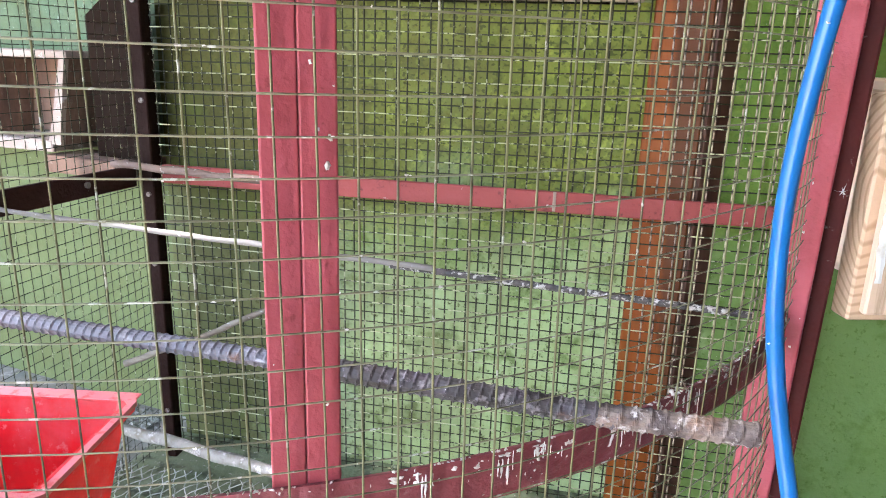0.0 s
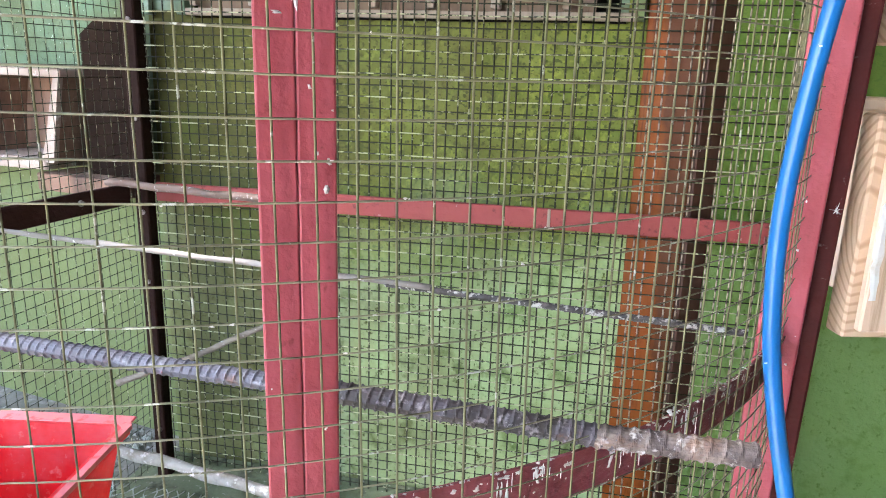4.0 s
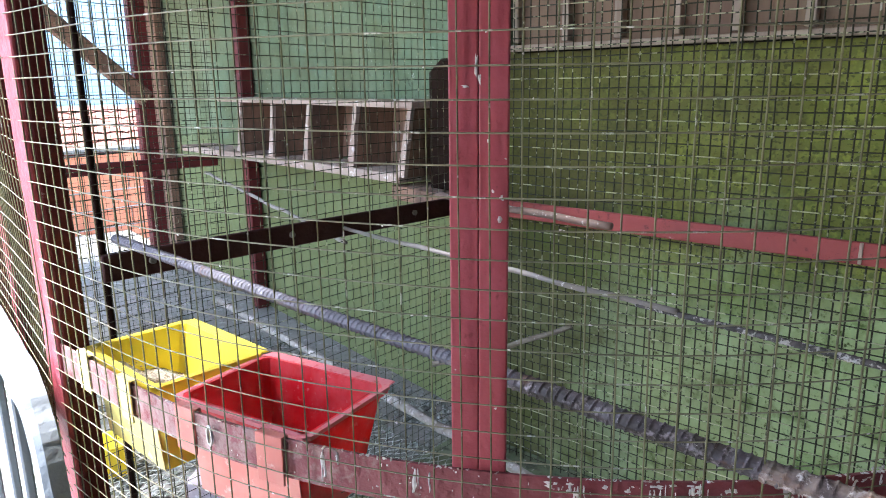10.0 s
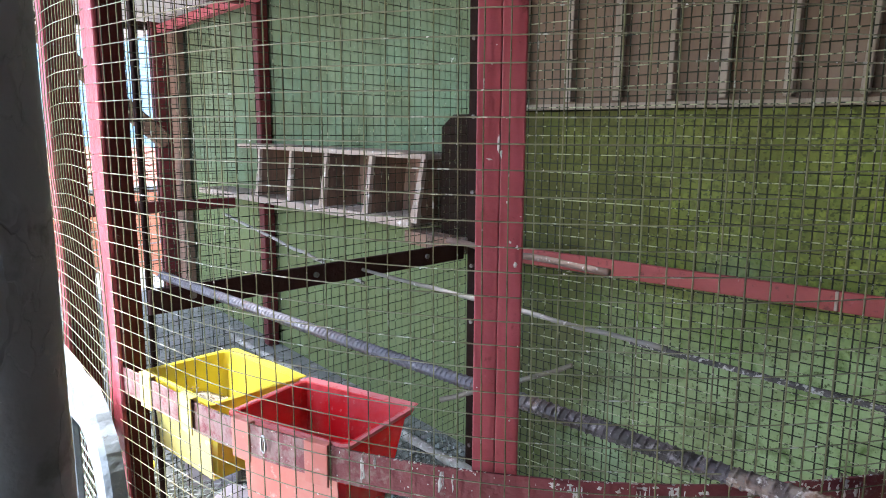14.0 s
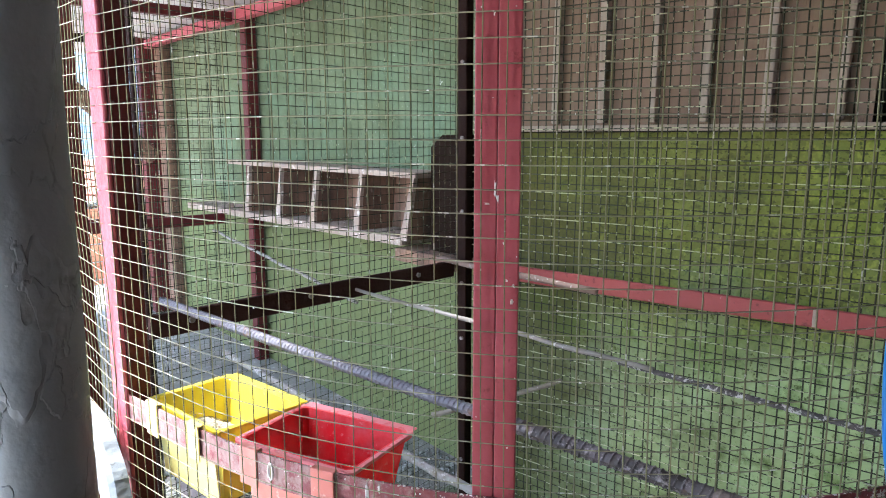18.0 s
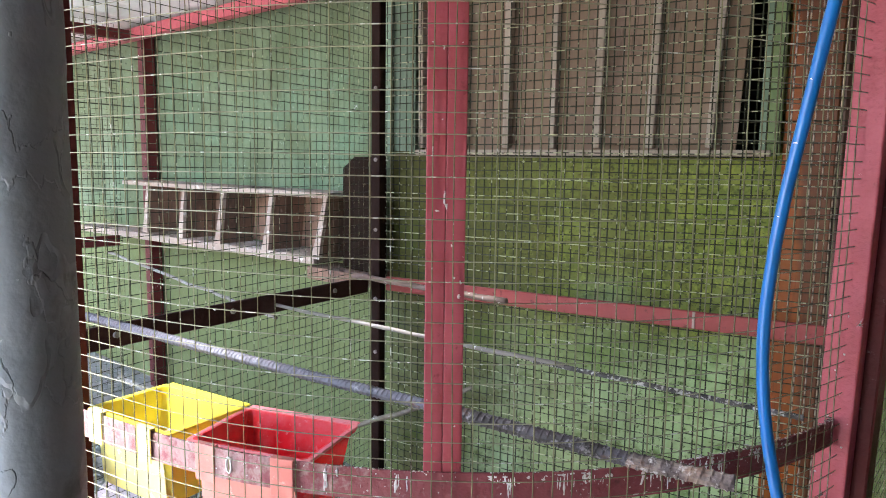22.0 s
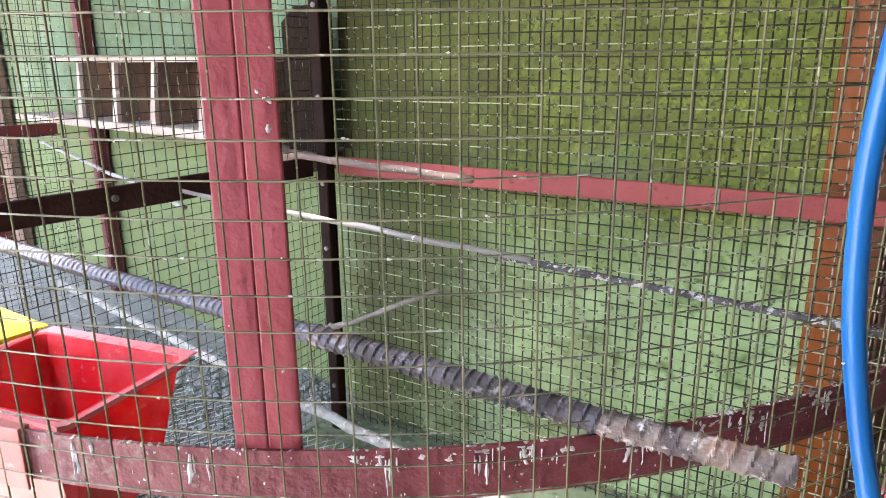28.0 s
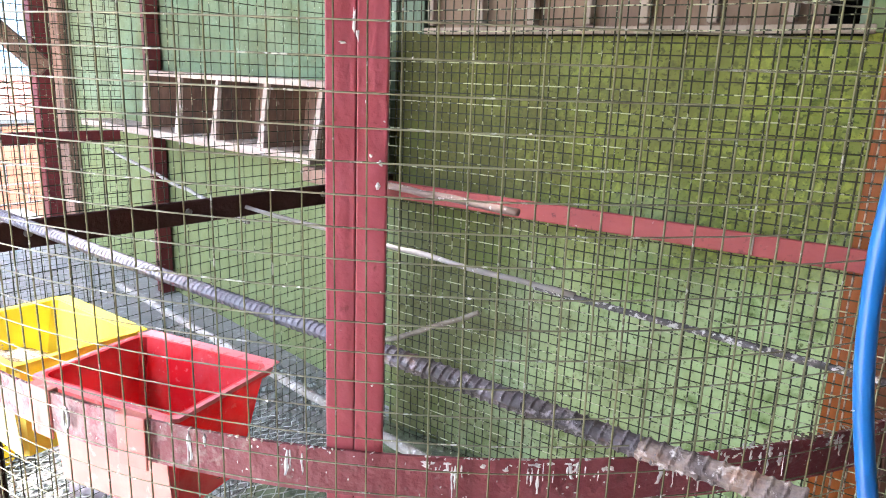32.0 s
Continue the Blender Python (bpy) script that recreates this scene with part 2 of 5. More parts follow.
REDPLASTIC = material("red_plastic", (0.78, 0.014, 0.024), 0.3, var=[(40, 0.66, 0.78, (0.72, 0.2, 0.2)), (7, 0.42, 0.62, (0.8, 0.14, 0.155)), (90, 0.6, 0.7, (0.78, 0.2, 0.2))], bump=[(120, 0.0006)])
YELLOWPLASTIC = material("yellow_plastic", (0.86, 0.73, 0.07), 0.32, var=[(40, 0.64, 0.76, (0.7, 0.6, 0.35)), (8, 0.55, 0.75, (0.82, 0.66, 0.1))], bump=[(120, 0.0006)])


def thin_plastic(m, share):
    """Thin plastic walls pass part of the light on in their own colour."""
    nt = m.node_tree
    b = nt.nodes["Principled BSDF"]
    tr = nt.nodes.new("ShaderNodeBsdfTranslucent")
    nt.links.new(b.inputs["Base Color"].links[0].from_socket, tr.inputs["Color"])
    mx = nt.nodes.new("ShaderNodeMixShader")
    mx.inputs[0].default_value = share
    nt.links.new(b.outputs[0], mx.inputs[1])
    nt.links.new(tr.outputs[0], mx.inputs[2])
    nt.links.new(mx.outputs[0], nt.nodes["Material Output"].inputs["Surface"])


thin_plastic(REDPLASTIC, 0.5)
thin_plastic(YELLOWPLASTIC, 0.3)
# Paler copies of the bin plastics: sun glare on their fronts as colour.
SUNLITRED = material("sunlit_red_plastic", (0.58, 0.22, 0.17), 0.5, spec=0.3, var=[(14, 0.45, 0.65, (0.56, 0.17, 0.13)), (50, 0.6, 0.7, (0.64, 0.38, 0.31))])
SUNLITYELLOW = material("sunlit_yellow_plastic", (0.68, 0.58, 0.22), 0.5, spec=0.3, var=[(14, 0.45, 0.65, (0.82, 0.68, 0.2)), (50, 0.6, 0.7, (0.82, 0.78, 0.6))])
DUSTYRED = material("worn_red_plastic", (0.7, 0.19, 0.21), 0.45, var=[(30, 0.45, 0.65, (0.66, 0.22, 0.2)), (90, 0.55, 0.66, (0.64, 0.08, 0.08))])
SEED = material("seed_husks", (0.5, 0.44, 0.36), 0.9, var=[(180, 0.45, 0.6, (0.16, 0.12, 0.09)), (90, 0.55, 0.65, (0.75, 0.72, 0.66))], bump=[(200, 0.004)])
SMEAR = material("white_smear", (0.78, 0.76, 0.72), 0.8, var=[(60, 0.5, 0.7, (0.66, 0.58, 0.48))])
DEBRIS = material("brown_crumbs", (0.16, 0.11, 0.075), 0.9, var=[(45, 0.5, 0.62, (0.5, 0.47, 0.43))])
HUSK = material("pale_husk", (0.66, 0.58, 0.46), 0.8, var=[(60, 0.5, 0.62, (0.25, 0.18, 0.12))])
DROPPING = material("white_droppings", (0.72, 0.66, 0.63), 0.85, var=[(60, 0.5, 0.7, (0.5, 0.42, 0.4))], bump=[(150, 0.003)])
HOSE = material("blue_pvc_hose", (0.01, 0.125, 0.37), 0.3, var=[(20, 0.55, 0.75, (0.016, 0.13, 0.4)), (70, 0.68, 0.74, (0.01, 0.03, 0.09))])
PIPEPAINT = material("grey_white_pipe_paint", (0.265, 0.275, 0.28), 0.5, spec=0.25, var=[(5, 0.42, 0.7, (0.21, 0.22, 0.225)), (14, 0.58, 0.7, (0.15, 0.15, 0.145)), (26, 0.63, 0.7, (0.3, 0.29, 0.28)), (60, 0.68, 0.75, (0.62, 0.63, 0.63))], bump=[(14, 0.008), (55, 0.0012)])
WHITEPAINT = material("white_metal_paint", (0.15, 0.17, 0.182), 0.5, spec=0.2, var=[(12, 0.5, 0.7, (0.115, 0.13, 0.14)), (50, 0.64, 0.7, (0.07, 0.06, 0.055))], bump=[(60, 0.003), (18, 0.008)])
CEIL = material("white_roof_sheet", (0.62, 0.62, 0.6), 0.6, var=[(3, 0.45, 0.75, (0.48, 0.48, 0.46)), (18, 0.6, 0.75, (0.36, 0.34, 0.31))], bump=[(40, 0.002)])
CONCRETE = material("stained_concrete", (0.17, 0.165, 0.145), 0.85, var=[(3, 0.42, 0.7, (0.13, 0.13, 0.105)), (25, 0.55, 0.7, (0.3, 0.29, 0.27)), (60, 0.6, 0.7, (0.08, 0.075, 0.06))], bump=[(50, 0.006)])
SOIL = material("pale_ground", (0.4, 0.37, 0.325), 0.95, var=[(2, 0.42, 0.7, (0.32, 0.29, 0.24)), (30, 0.5, 0.7, (0.38, 0.35, 0.31))], bump=[(40, 0.02)])
MOSS = material("mossy_concrete", (0.09, 0.115, 0.06), 0.9, var=[(5, 0.42, 0.66, (0.15, 0.17, 0.1)), (22, 0.52, 0.66, (0.05, 0.06, 0.035)), (60, 0.62, 0.7, (0.3, 0.3, 0.25))], bump=[(40, 0.008)])
STONE = material("grey_gravel", (0.19, 0.2, 0.17), 0.85, var=[(9, 0.42, 0.62, (0.12, 0.13, 0.115)), (30, 0.55, 0.7, (0.4, 0.41, 0.39))], bump=[(90, 0.004)])
BRICK = material("orange_hollow_brick", (0.56, 0.2, 0.1), 0.85, var=[(6, 0.42, 0.68, (0.46, 0.15, 0.075)), (40, 0.6, 0.72, (0.62, 0.3, 0.18))], bump=[(60, 0.004)])
MORTAR = material("grey_mortar", (0.4, 0.38, 0.35), 0.9, bump=[(80, 0.004)])
ROOFTILE = material("terracotta_roof", (0.3, 0.105, 0.062), 0.8, var=[(8, 0.45, 0.7, (0.25, 0.08, 0.05))], bump=[(60, 0.004)])
STEEL = material("dull_steel", (0.5, 0.49, 0.47), 0.4, 0.9)
BOLT = material("dull_bolt_steel", (0.22, 0.2, 0.19), 0.55, 0.3, var=[(60, 0.5, 0.65, (0.12, 0.08, 0.06))])
BLUEFRAME = material("green_grey_window_paint", (0.16, 0.22, 0.14), 0.6, var=[(10, 0.45, 0.72, (0.11, 0.16, 0.1), (1, 1, 0.15)), (40, 0.6, 0.7, (0.2, 0.24, 0.19))], bump=[(60, 0.002)])
PALEBLUE = material("pale_blue_house_paint", (0.34, 0.475, 0.53), 0.8, var=[(0.6, 0.42, 0.7, (0.3, 0.42, 0.47)), (6, 0.55, 0.75, (0.38, 0.5, 0.55))], bump=[(30, 0.004)])
VOID = material("gap_shade", (0.03, 0.03, 0.028), 0.9)
FLUFF = material("white_feather", (0.75, 0.74, 0.72), 0.9)
RAILBROWN = material("red_brown_rail_paint", (0.045, 0.019, 0.017), 0.7, spec=0.12, var=[(14, 0.45, 0.8, (0.065, 0.03, 0.028)), (50, 0.66, 0.74, (0.02, 0.01, 0.009)), (70, 0.7, 0.76, (0.25, 0.21, 0.19))], bump=[(80, 0.003)])
# Near-black that stands for shade, not for a real board.
RECESS = material("recess_black", (0.012, 0.007, 0.005), 0.9, spec=0.02, var=[(10, 0.45, 0.7, (0.02, 0.012, 0.008), (1, 1, 0.2))], bump=[(50, 0.002)])
BLOCKER = material("light_blocker", (0.05, 0.04, 0.033), 0.85, var=[(3, 0.45, 0.7, (0.07, 0.055, 0.045))], bump=[(50, 0.003)])
PALESTONE = material("pale_mauve_stone", (0.36, 0.31, 0.31), 0.9, var=[(8, 0.42, 0.66, (0.27, 0.22, 0.22)), (40, 0.58, 0.7, (0.48, 0.44, 0.42)), (90, 0.6, 0.7, (0.15, 0.12, 0.11))], bump=[(50, 0.004)])
FLOORWIRE = material("pale_floor_wire", (0.4, 0.42, 0.37), 0.5, spec=0.3, var=[(30, 0.48, 0.62, (0.16, 0.19, 0.13))])



def tint_along(m, axis, start, end, colour, scale, most=0.85, wobble=0.25, edge=(0.6, 0.74), slant=0.0):
    """A film of dust or another tint that thins out from end to start along one axis, with a ragged edge."""
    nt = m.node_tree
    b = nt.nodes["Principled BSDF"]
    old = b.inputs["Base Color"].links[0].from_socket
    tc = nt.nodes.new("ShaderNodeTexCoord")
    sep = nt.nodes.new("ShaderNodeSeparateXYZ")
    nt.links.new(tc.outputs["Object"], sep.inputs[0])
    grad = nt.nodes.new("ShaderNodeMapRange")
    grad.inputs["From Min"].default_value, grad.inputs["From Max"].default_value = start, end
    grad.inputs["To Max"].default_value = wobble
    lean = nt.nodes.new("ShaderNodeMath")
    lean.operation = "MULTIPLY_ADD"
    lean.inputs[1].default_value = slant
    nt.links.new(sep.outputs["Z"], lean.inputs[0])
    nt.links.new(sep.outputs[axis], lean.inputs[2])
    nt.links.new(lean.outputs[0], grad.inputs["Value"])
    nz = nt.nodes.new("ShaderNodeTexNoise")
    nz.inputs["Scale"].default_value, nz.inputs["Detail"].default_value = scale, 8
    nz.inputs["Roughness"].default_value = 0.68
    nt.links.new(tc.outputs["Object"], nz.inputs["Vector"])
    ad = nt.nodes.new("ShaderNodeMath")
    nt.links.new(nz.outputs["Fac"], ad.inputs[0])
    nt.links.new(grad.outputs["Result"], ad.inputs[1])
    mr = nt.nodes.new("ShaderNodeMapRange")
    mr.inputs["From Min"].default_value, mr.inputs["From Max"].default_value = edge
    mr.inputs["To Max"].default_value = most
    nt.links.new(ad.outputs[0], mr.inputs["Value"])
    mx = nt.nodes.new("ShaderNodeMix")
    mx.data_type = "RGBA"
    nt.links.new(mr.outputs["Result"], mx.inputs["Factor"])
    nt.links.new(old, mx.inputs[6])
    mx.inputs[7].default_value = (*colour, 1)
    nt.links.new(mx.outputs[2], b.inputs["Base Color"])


def peel(m, scale, width, dark, depth):
    """Cracked coats of paint: the rims of the coats follow contour lines of a noise."""
    nt = m.node_tree
    b = nt.nodes["Principled BSDF"]
    tc = nt.nodes.new("ShaderNodeTexCoord")
    mp = nt.nodes.new("ShaderNodeMapping")
    mp.inputs["Scale"].default_value = (1, 1, 0.55)
    nt.links.new(tc.outputs["Object"], mp.inputs["Vector"])
    nz = nt.nodes.new("ShaderNodeTexNoise")
    nz.inputs["Scale"].default_value, nz.inputs["Detail"].default_value = scale, 4
    nz.inputs["Roughness"].default_value = 0.45
    nt.links.new(mp.outputs["Vector"], nz.inputs["Vector"])
    coat = nt.nodes.new("ShaderNodeMapRange")
    coat.inputs["From Min"].default_value, coat.inputs["From Max"].default_value = 0.56, 0.575
    nt.links.new(nz.outputs["Fac"], coat.inputs["Value"])
    # a thin crack just outside the coat's rim, broken by a second noise
    sub = nt.nodes.new("ShaderNodeMath")
    sub.operation = "SUBTRACT"
    sub.inputs[1].default_value = 0.553
    nt.links.new(nz.outputs["Fac"], sub.inputs[0])
    ab = nt.nodes.new("ShaderNodeMath")
    ab.operation = "ABSOLUTE"
    nt.links.new(sub.outputs[0], ab.inputs[0])
    line = nt.nodes.new("ShaderNodeMapRange")
    line.inputs["From Min"].default_value, line.inputs["From Max"].default_value = width, 0.0
    nt.links.new(ab.outputs[0], line.inputs["Value"])
    gap = nt.nodes.new("ShaderNodeTexNoise")
    gap.inputs["Scale"].default_value = scale * 1.7
    nt.links.new(tc.outputs["Object"], gap.inputs["Vector"])
    gr = nt.nodes.new("ShaderNodeMapRange")
    gr.inputs["From Min"].default_value, gr.inputs["From Max"].default_value = 0.45, 0.58
    nt.links.new(gap.outputs["Fac"], gr.inputs["Value"])
    ml = nt.nodes.new("ShaderNodeMath")
    ml.operation = "MULTIPLY"
    nt.links.new(line.outputs["Result"], ml.inputs[0])
    nt.links.new(gr.outputs["Result"], ml.inputs[1])
    mx = nt.nodes.new("ShaderNodeMix")
    mx.data_type = "RGBA"
    nt.links.new(ml.outputs[0], mx.inputs["Factor"])
    nt.links.new(b.inputs["Base Color"].links[0].from_socket, mx.inputs[6])
    mx.inputs[7].default_value = (*dark, 1)
    nt.links.new(mx.outputs[2], b.inputs["Base Color"])
    bp = nt.nodes.new("ShaderNodeBump")
    bp.inputs["Distance"].default_value, bp.inputs["Strength"].default_value = depth, 1.0
    nt.links.new(coat.outputs["Result"], bp.inputs["Height"])
    if b.inputs["Normal"].links:
        nt.links.new(b.inputs["Normal"].links[0].from_socket, bp.inputs["Normal"])
    nt.links.new(bp.outputs["Normal"], b.inputs["Normal"])


def crossing_shade(m, pitch, dark):
    """Shade painted where the level wires cross an upright wire."""
    nt = m.node_tree
    b = nt.nodes["Principled BSDF"]
    old = b.inputs["Base Color"].links[0].from_socket
    tc = nt.nodes.new("ShaderNodeTexCoord")
    sep = nt.nodes.new("ShaderNodeSeparateXYZ")
    nt.links.new(tc.outputs["Object"], sep.inputs[0])
    pp = nt.nodes.new("ShaderNodeMath")
    pp.operation = "PINGPONG"
    pp.inputs[1].default_value = pitch / 2
    nt.links.new(sep.outputs["Z"], pp.inputs[0])
    mr = nt.nodes.new("ShaderNodeMapRange")
    mr.inputs["From Min"].default_value, mr.inputs["From Max"].default_value = pitch * 0.3, pitch * 0.16
    nt.links.new(pp.outputs[0], mr.inputs["Value"])
    mx = nt.nodes.new("ShaderNodeMix")
    mx.data_type = "RGBA"
    nt.links.new(mr.outputs["Result"], mx.inputs["Factor"])
    nt.links.new(old, mx.inputs[6])
    mx.inputs[7].default_value = (*dark, 1)
    nt.links.new(mx.outputs[2], b.inputs["Base Color"])


tint_along(WALLTEAL, "Z", 1.42, 1.12, (0.12, 0.135, 0.05), 4.0, 0.75, 0.6, (0.55, 0.95))
crossing_shade(POSTWIRE, 0.0254, (0.1, 0.07, 0.045))
# Darker and browner towards the left end of the wall.
tint_along(WALLGREEN, "X", 0.15, -0.9, (0.072, 0.066, 0.024), 3.5, 0.85, 0.6, (0.55, 1.0))
tint_along(WALLGREEN, "X", 0.27, 0.4, (0.105, 0.19, 0.035), 4.0, 0.8, 0.5, (0.55, 0.9))
# The brown shading of the board, up and to the right, is painted on.
tint_along(ORANGEWOOD, "X", 0.065, 0.1, (0.09, 0.031, 0.012), 9.0, 0.88, 0.6, (0.68, 0.94), 0.06)
RAILRED = material("rail_red_paint", (0.22, 0.043, 0.05), 0.5, var=[(9, 0.45, 0.75, (0.29, 0.075, 0.08)), (60, 0.6, 0.7, (0.16, 0.04, 0.04)), (34, 0.66, 0.74, (0.46, 0.36, 0.34))], bump=[(90, 0.004), (25, 0.006)])
tint_along(RAILRED, "X", 0.0, -0.3, (0.33, 0.2, 0.18), 55, 0.85, 0.24)
peel(PIPEPAINT, 9, 0.005, (0.15, 0.155, 0.16), 0.002)
peel(PIPEPAINT, 26, 0.003, (0.19, 0.2, 0.215), 0.001)
REBARDARK = material("dark_rebar", (0.088, 0.074, 0.082), 0.6, 0.0, var=[(18, 0.45, 0.62, (0.04, 0.03, 0.029)), (90, 0.55, 0.66, (0.24, 0.21, 0.22)), (30, 0.6, 0.7, (0.13, 0.07, 0.045)), (170, 0.66, 0.7, (0.5, 0.47, 0.46))], bump=[(140, 0.002)])
REBARPALE = material("dusty_rebar", (0.12, 0.115, 0.136), 0.7, 0.0, var=[(24, 0.45, 0.62, (0.1, 0.092, 0.108)), (70, 0.58, 0.7, (0.26, 0.25, 0.275)), (30, 0.62, 0.72, (0.14, 0.08, 0.06))], bump=[(140, 0.002)])
REBARSPECK = material("speckled_rebar", (0.07, 0.058, 0.055), 0.65, 0.0, var=[(40, 0.45, 0.6, (0.032, 0.026, 0.024)), (110, 0.53, 0.6, (0.42, 0.39, 0.36))], bump=[(140, 0.002)])
REBARPINK = material("crusted_rebar", (0.19, 0.145, 0.125), 0.75, 0.0, var=[(36, 0.42, 0.58, (0.07, 0.05, 0.047)), (80, 0.56, 0.64, (0.45, 0.41, 0.39)), (14, 0.6, 0.72, (0.2, 0.11, 0.07))], bump=[(140, 0.003)])
PALEGREEN = material("pale_green_window_paint", (0.14, 0.19, 0.07), 0.6, var=[(10, 0.45, 0.72, (0.19, 0.25, 0.1)), (40, 0.6, 0.7, (0.09, 0.11, 0.05))], bump=[(60, 0.002)])
# Side face in shade, given as a darker wood colour.
SIDEBROWN = material("shaded_side_timber", (0.065, 0.025, 0.013), 0.55, var=[(14, 0.4, 0.7, (0.1, 0.035, 0.02), (1, 1, 0.06)), (60, 0.6, 0.75, (0.03, 0.014, 0.01), (1, 1, 0.1))], bump=[(50, 0.002)])

# ---- building blocks ----
BASE = {}


def thing(name, at, label, category, group="", kind=""):
    ob = new(name)
    ob.location = at
    ob.empty_display_size = 0.05
    BASE[ob] = Vector(at)
    return tagged(ob, label, category, group, kind)


def finish(bm, name, mat):
    me = bpy.data.meshes.new(name)
    bm.to_mesh(me)
    bm.free()
    me.materials.append(mat)
    return me


def part(name, bm, mat, parent, label="", smooth=False):
    """Links bm, drawn in world metres, as one mesh under a thing or a part."""
    bmesh.ops.translate(bm, verts=bm.verts, vec=-BASE[parent])
    if smooth:
        for f in bm.faces:
            f.smooth = True
    ob = new(name, finish(bm, name, mat))
    ob.parent = parent
    BASE[ob] = BASE[parent]
    if label:
        ob["label"] = label
    return ob


def solid(name, bm, mat, label, category, kind="", group="", smooth=False):
    """A top-level thing that is one mesh."""
    if smooth:
        for f in bm.faces:
            f.smooth = True
    ob = new(name, finish(bm, name, mat))
    BASE[ob] = Vector((0, 0, 0))
    return tagged(ob, label, category, group, kind)


def box(bm, centre, size, turn=(0, 0, 0), bevel=0.0, segs=1):
    r = bmesh.ops.create_cube(bm, size=1.0)
    vs = r["verts"]
    bmesh.ops.scale(bm, vec=size, verts=vs)
    if bevel:
        es = list({e for v in vs for e in v.link_edges})
        out = bmesh.ops.bevel(bm, geom=es, offset=bevel, segments=segs, profile=0.5, affect="EDGES")
        vs = list({v for f in out["faces"] for v in f.verts} | {v for v in vs if v.is_valid})
    m = Matrix.Translation(centre) @ Euler([radians(a) for a in turn]).to_matrix().to_4x4()
    bmesh.ops.transform(bm, matrix=m, verts=vs)
    return vs


def newbox(centre, size, turn=(0, 0, 0), bevel=0.003):
    bm = bmesh.new()
    box(bm, centre, size, turn, bevel)
    return bm


def ring(bm, c, u, v, radii):
    n = len(radii)
    return [bm.verts.new(c + (u * math.cos(2 * math.pi * i / n) + v * math.sin(2 * math.pi * i / n)) * radii[i]) for i in range(n)]


def tube(bm, pts, radius, n=8, cap=True):
    """A tube along pts; radius is a number or a function of (index, side)."""
    pts = [Vector(p) for p in pts]
    rows = []
    up = Vector((0, 0, 1))
    for i, p in enumerate(pts):
        d = (pts[min(i + 1, len(pts) - 1)] - pts[max(i - 1, 0)]).normalized()
        ref = up if abs(d.z) < 0.9 else Vector((0, 1, 0))
        u = d.cross(ref).normalized()
        v = d.cross(u).normalized()
        rr = [radius(i, k) if callable(radius) else radius for k in range(n)]
        rows.append(ring(bm, p, u, v, rr))
    for a, b in zip(rows, rows[1:]):
        for k in range(n):
            bm.faces.new((a[k], a[(k + 1) % n], b[(k + 1) % n], b[k]))
    if cap:
        bm.faces.new(rows[0][::-1])
        bm.faces.new(rows[-1])
    return rows


def sweep(bm, pts, profile):
    """A bar along level pts with a profile of (outward, up) corners; outward is to the right of the way."""
    pts = [Vector(p) for p in pts]
    rows = []
    for i, p in enumerate(pts):
        d = (pts[min(i + 1, len(pts) - 1)] - pts[max(i - 1, 0)])
        d.z = 0
        d.normalize()
        out = Vector((d.y, -d.x, 0))
        rows.append([bm.verts.new(p + out * a + Vector((0, 0, b))) for a, b in profile])
    n = len(profile)
    for a, b in zip(rows, rows[1:]):
        for k in range(n):
            bm.faces.new((a[k], b[k], b[(k + 1) % n], a[(k + 1) % n]))
    bm.faces.new(rows[0])
    bm.faces.new(rows[-1][::-1])


def splat(bm, c, normal, size, rng):
    """A small irregular flat lump."""
    normal = Vector(normal).normalized()
    ref = Vector((0, 0, 1)) if abs(normal.z) < 0.9 else Vector((1, 0, 0))
    u = normal.cross(ref).normalized()
    v = normal.cross(u)
    n = 10
    c = Vector(c)
    sx, sy = size if isinstance(size, tuple) else (size, size)
    rim = [bm.verts.new(c + (u * sx * math.cos(k * 2 * math.pi / n) + v * sy * math.sin(k * 2 * math.pi / n)) * rng.uniform(0.4, 1.15)) for k in range(n)]
    top = bm.verts.new(c + normal * min(sx, sy) * 0.35)
    for k in range(n):
        bm.faces.new((rim[k], rim[(k + 1) % n], top))


def drip(bm, c, along, out, w, h, rng, n=7):
    """A thin ragged run of droppings hanging down from c."""
    left, right = [], []
    x = 0.0
    for k in range(n):
        x += rng.gauss(0, w * (0.25 if n < 10 else 0.1))
        ww = w * rng.uniform(0.35, 1.0) * (1.0 if k < n - 2 else 0.6) * (0.5 if k == 0 else 1.0)
        z = -h * k / (n - 1)
        left.append(bm.verts.new(c + along * (x - ww) + Vector((0, 0, z))))
        right.append((bm.verts.new(c + along * x + out * 0.0007 + Vector((0, 0, z))), bm.verts.new(c + along * (x + ww) + Vector((0, 0, z)))))
    for k in range(n - 1):
        bm.faces.new((left[k], left[k + 1], right[k + 1][0], right[k][0]))
        bm.faces.new((right[k][0], right[k + 1][0], right[k + 1][1], right[k][1]))


# ---- the plan: a round aviary bay against a wall ----
CX, CY, R = -0.533, 1.288, 0.905      # centre and radius of the round front
RM = R + 0.016                        # the netting lies outside the rail
FLOOR, ROOF = 0.47, 2.30
WALL_Y, BACK_Y = 1.66, 1.60           # wall face, rear frame
PITCH = 0.0254                        # one-inch netting
NB = pose(-1.0, 1.56, 0, 0, 0, -10.5)      # the neighbouring cage stands askew: origin at its shelf's front line
FB = pose(-0.745, 0.366, 0, 0, 0, -10.5)   # its front, from the corner post on


def moved(bm, m):
    bmesh.ops.transform(bm, matrix=m, verts=bm.verts)
    return bm


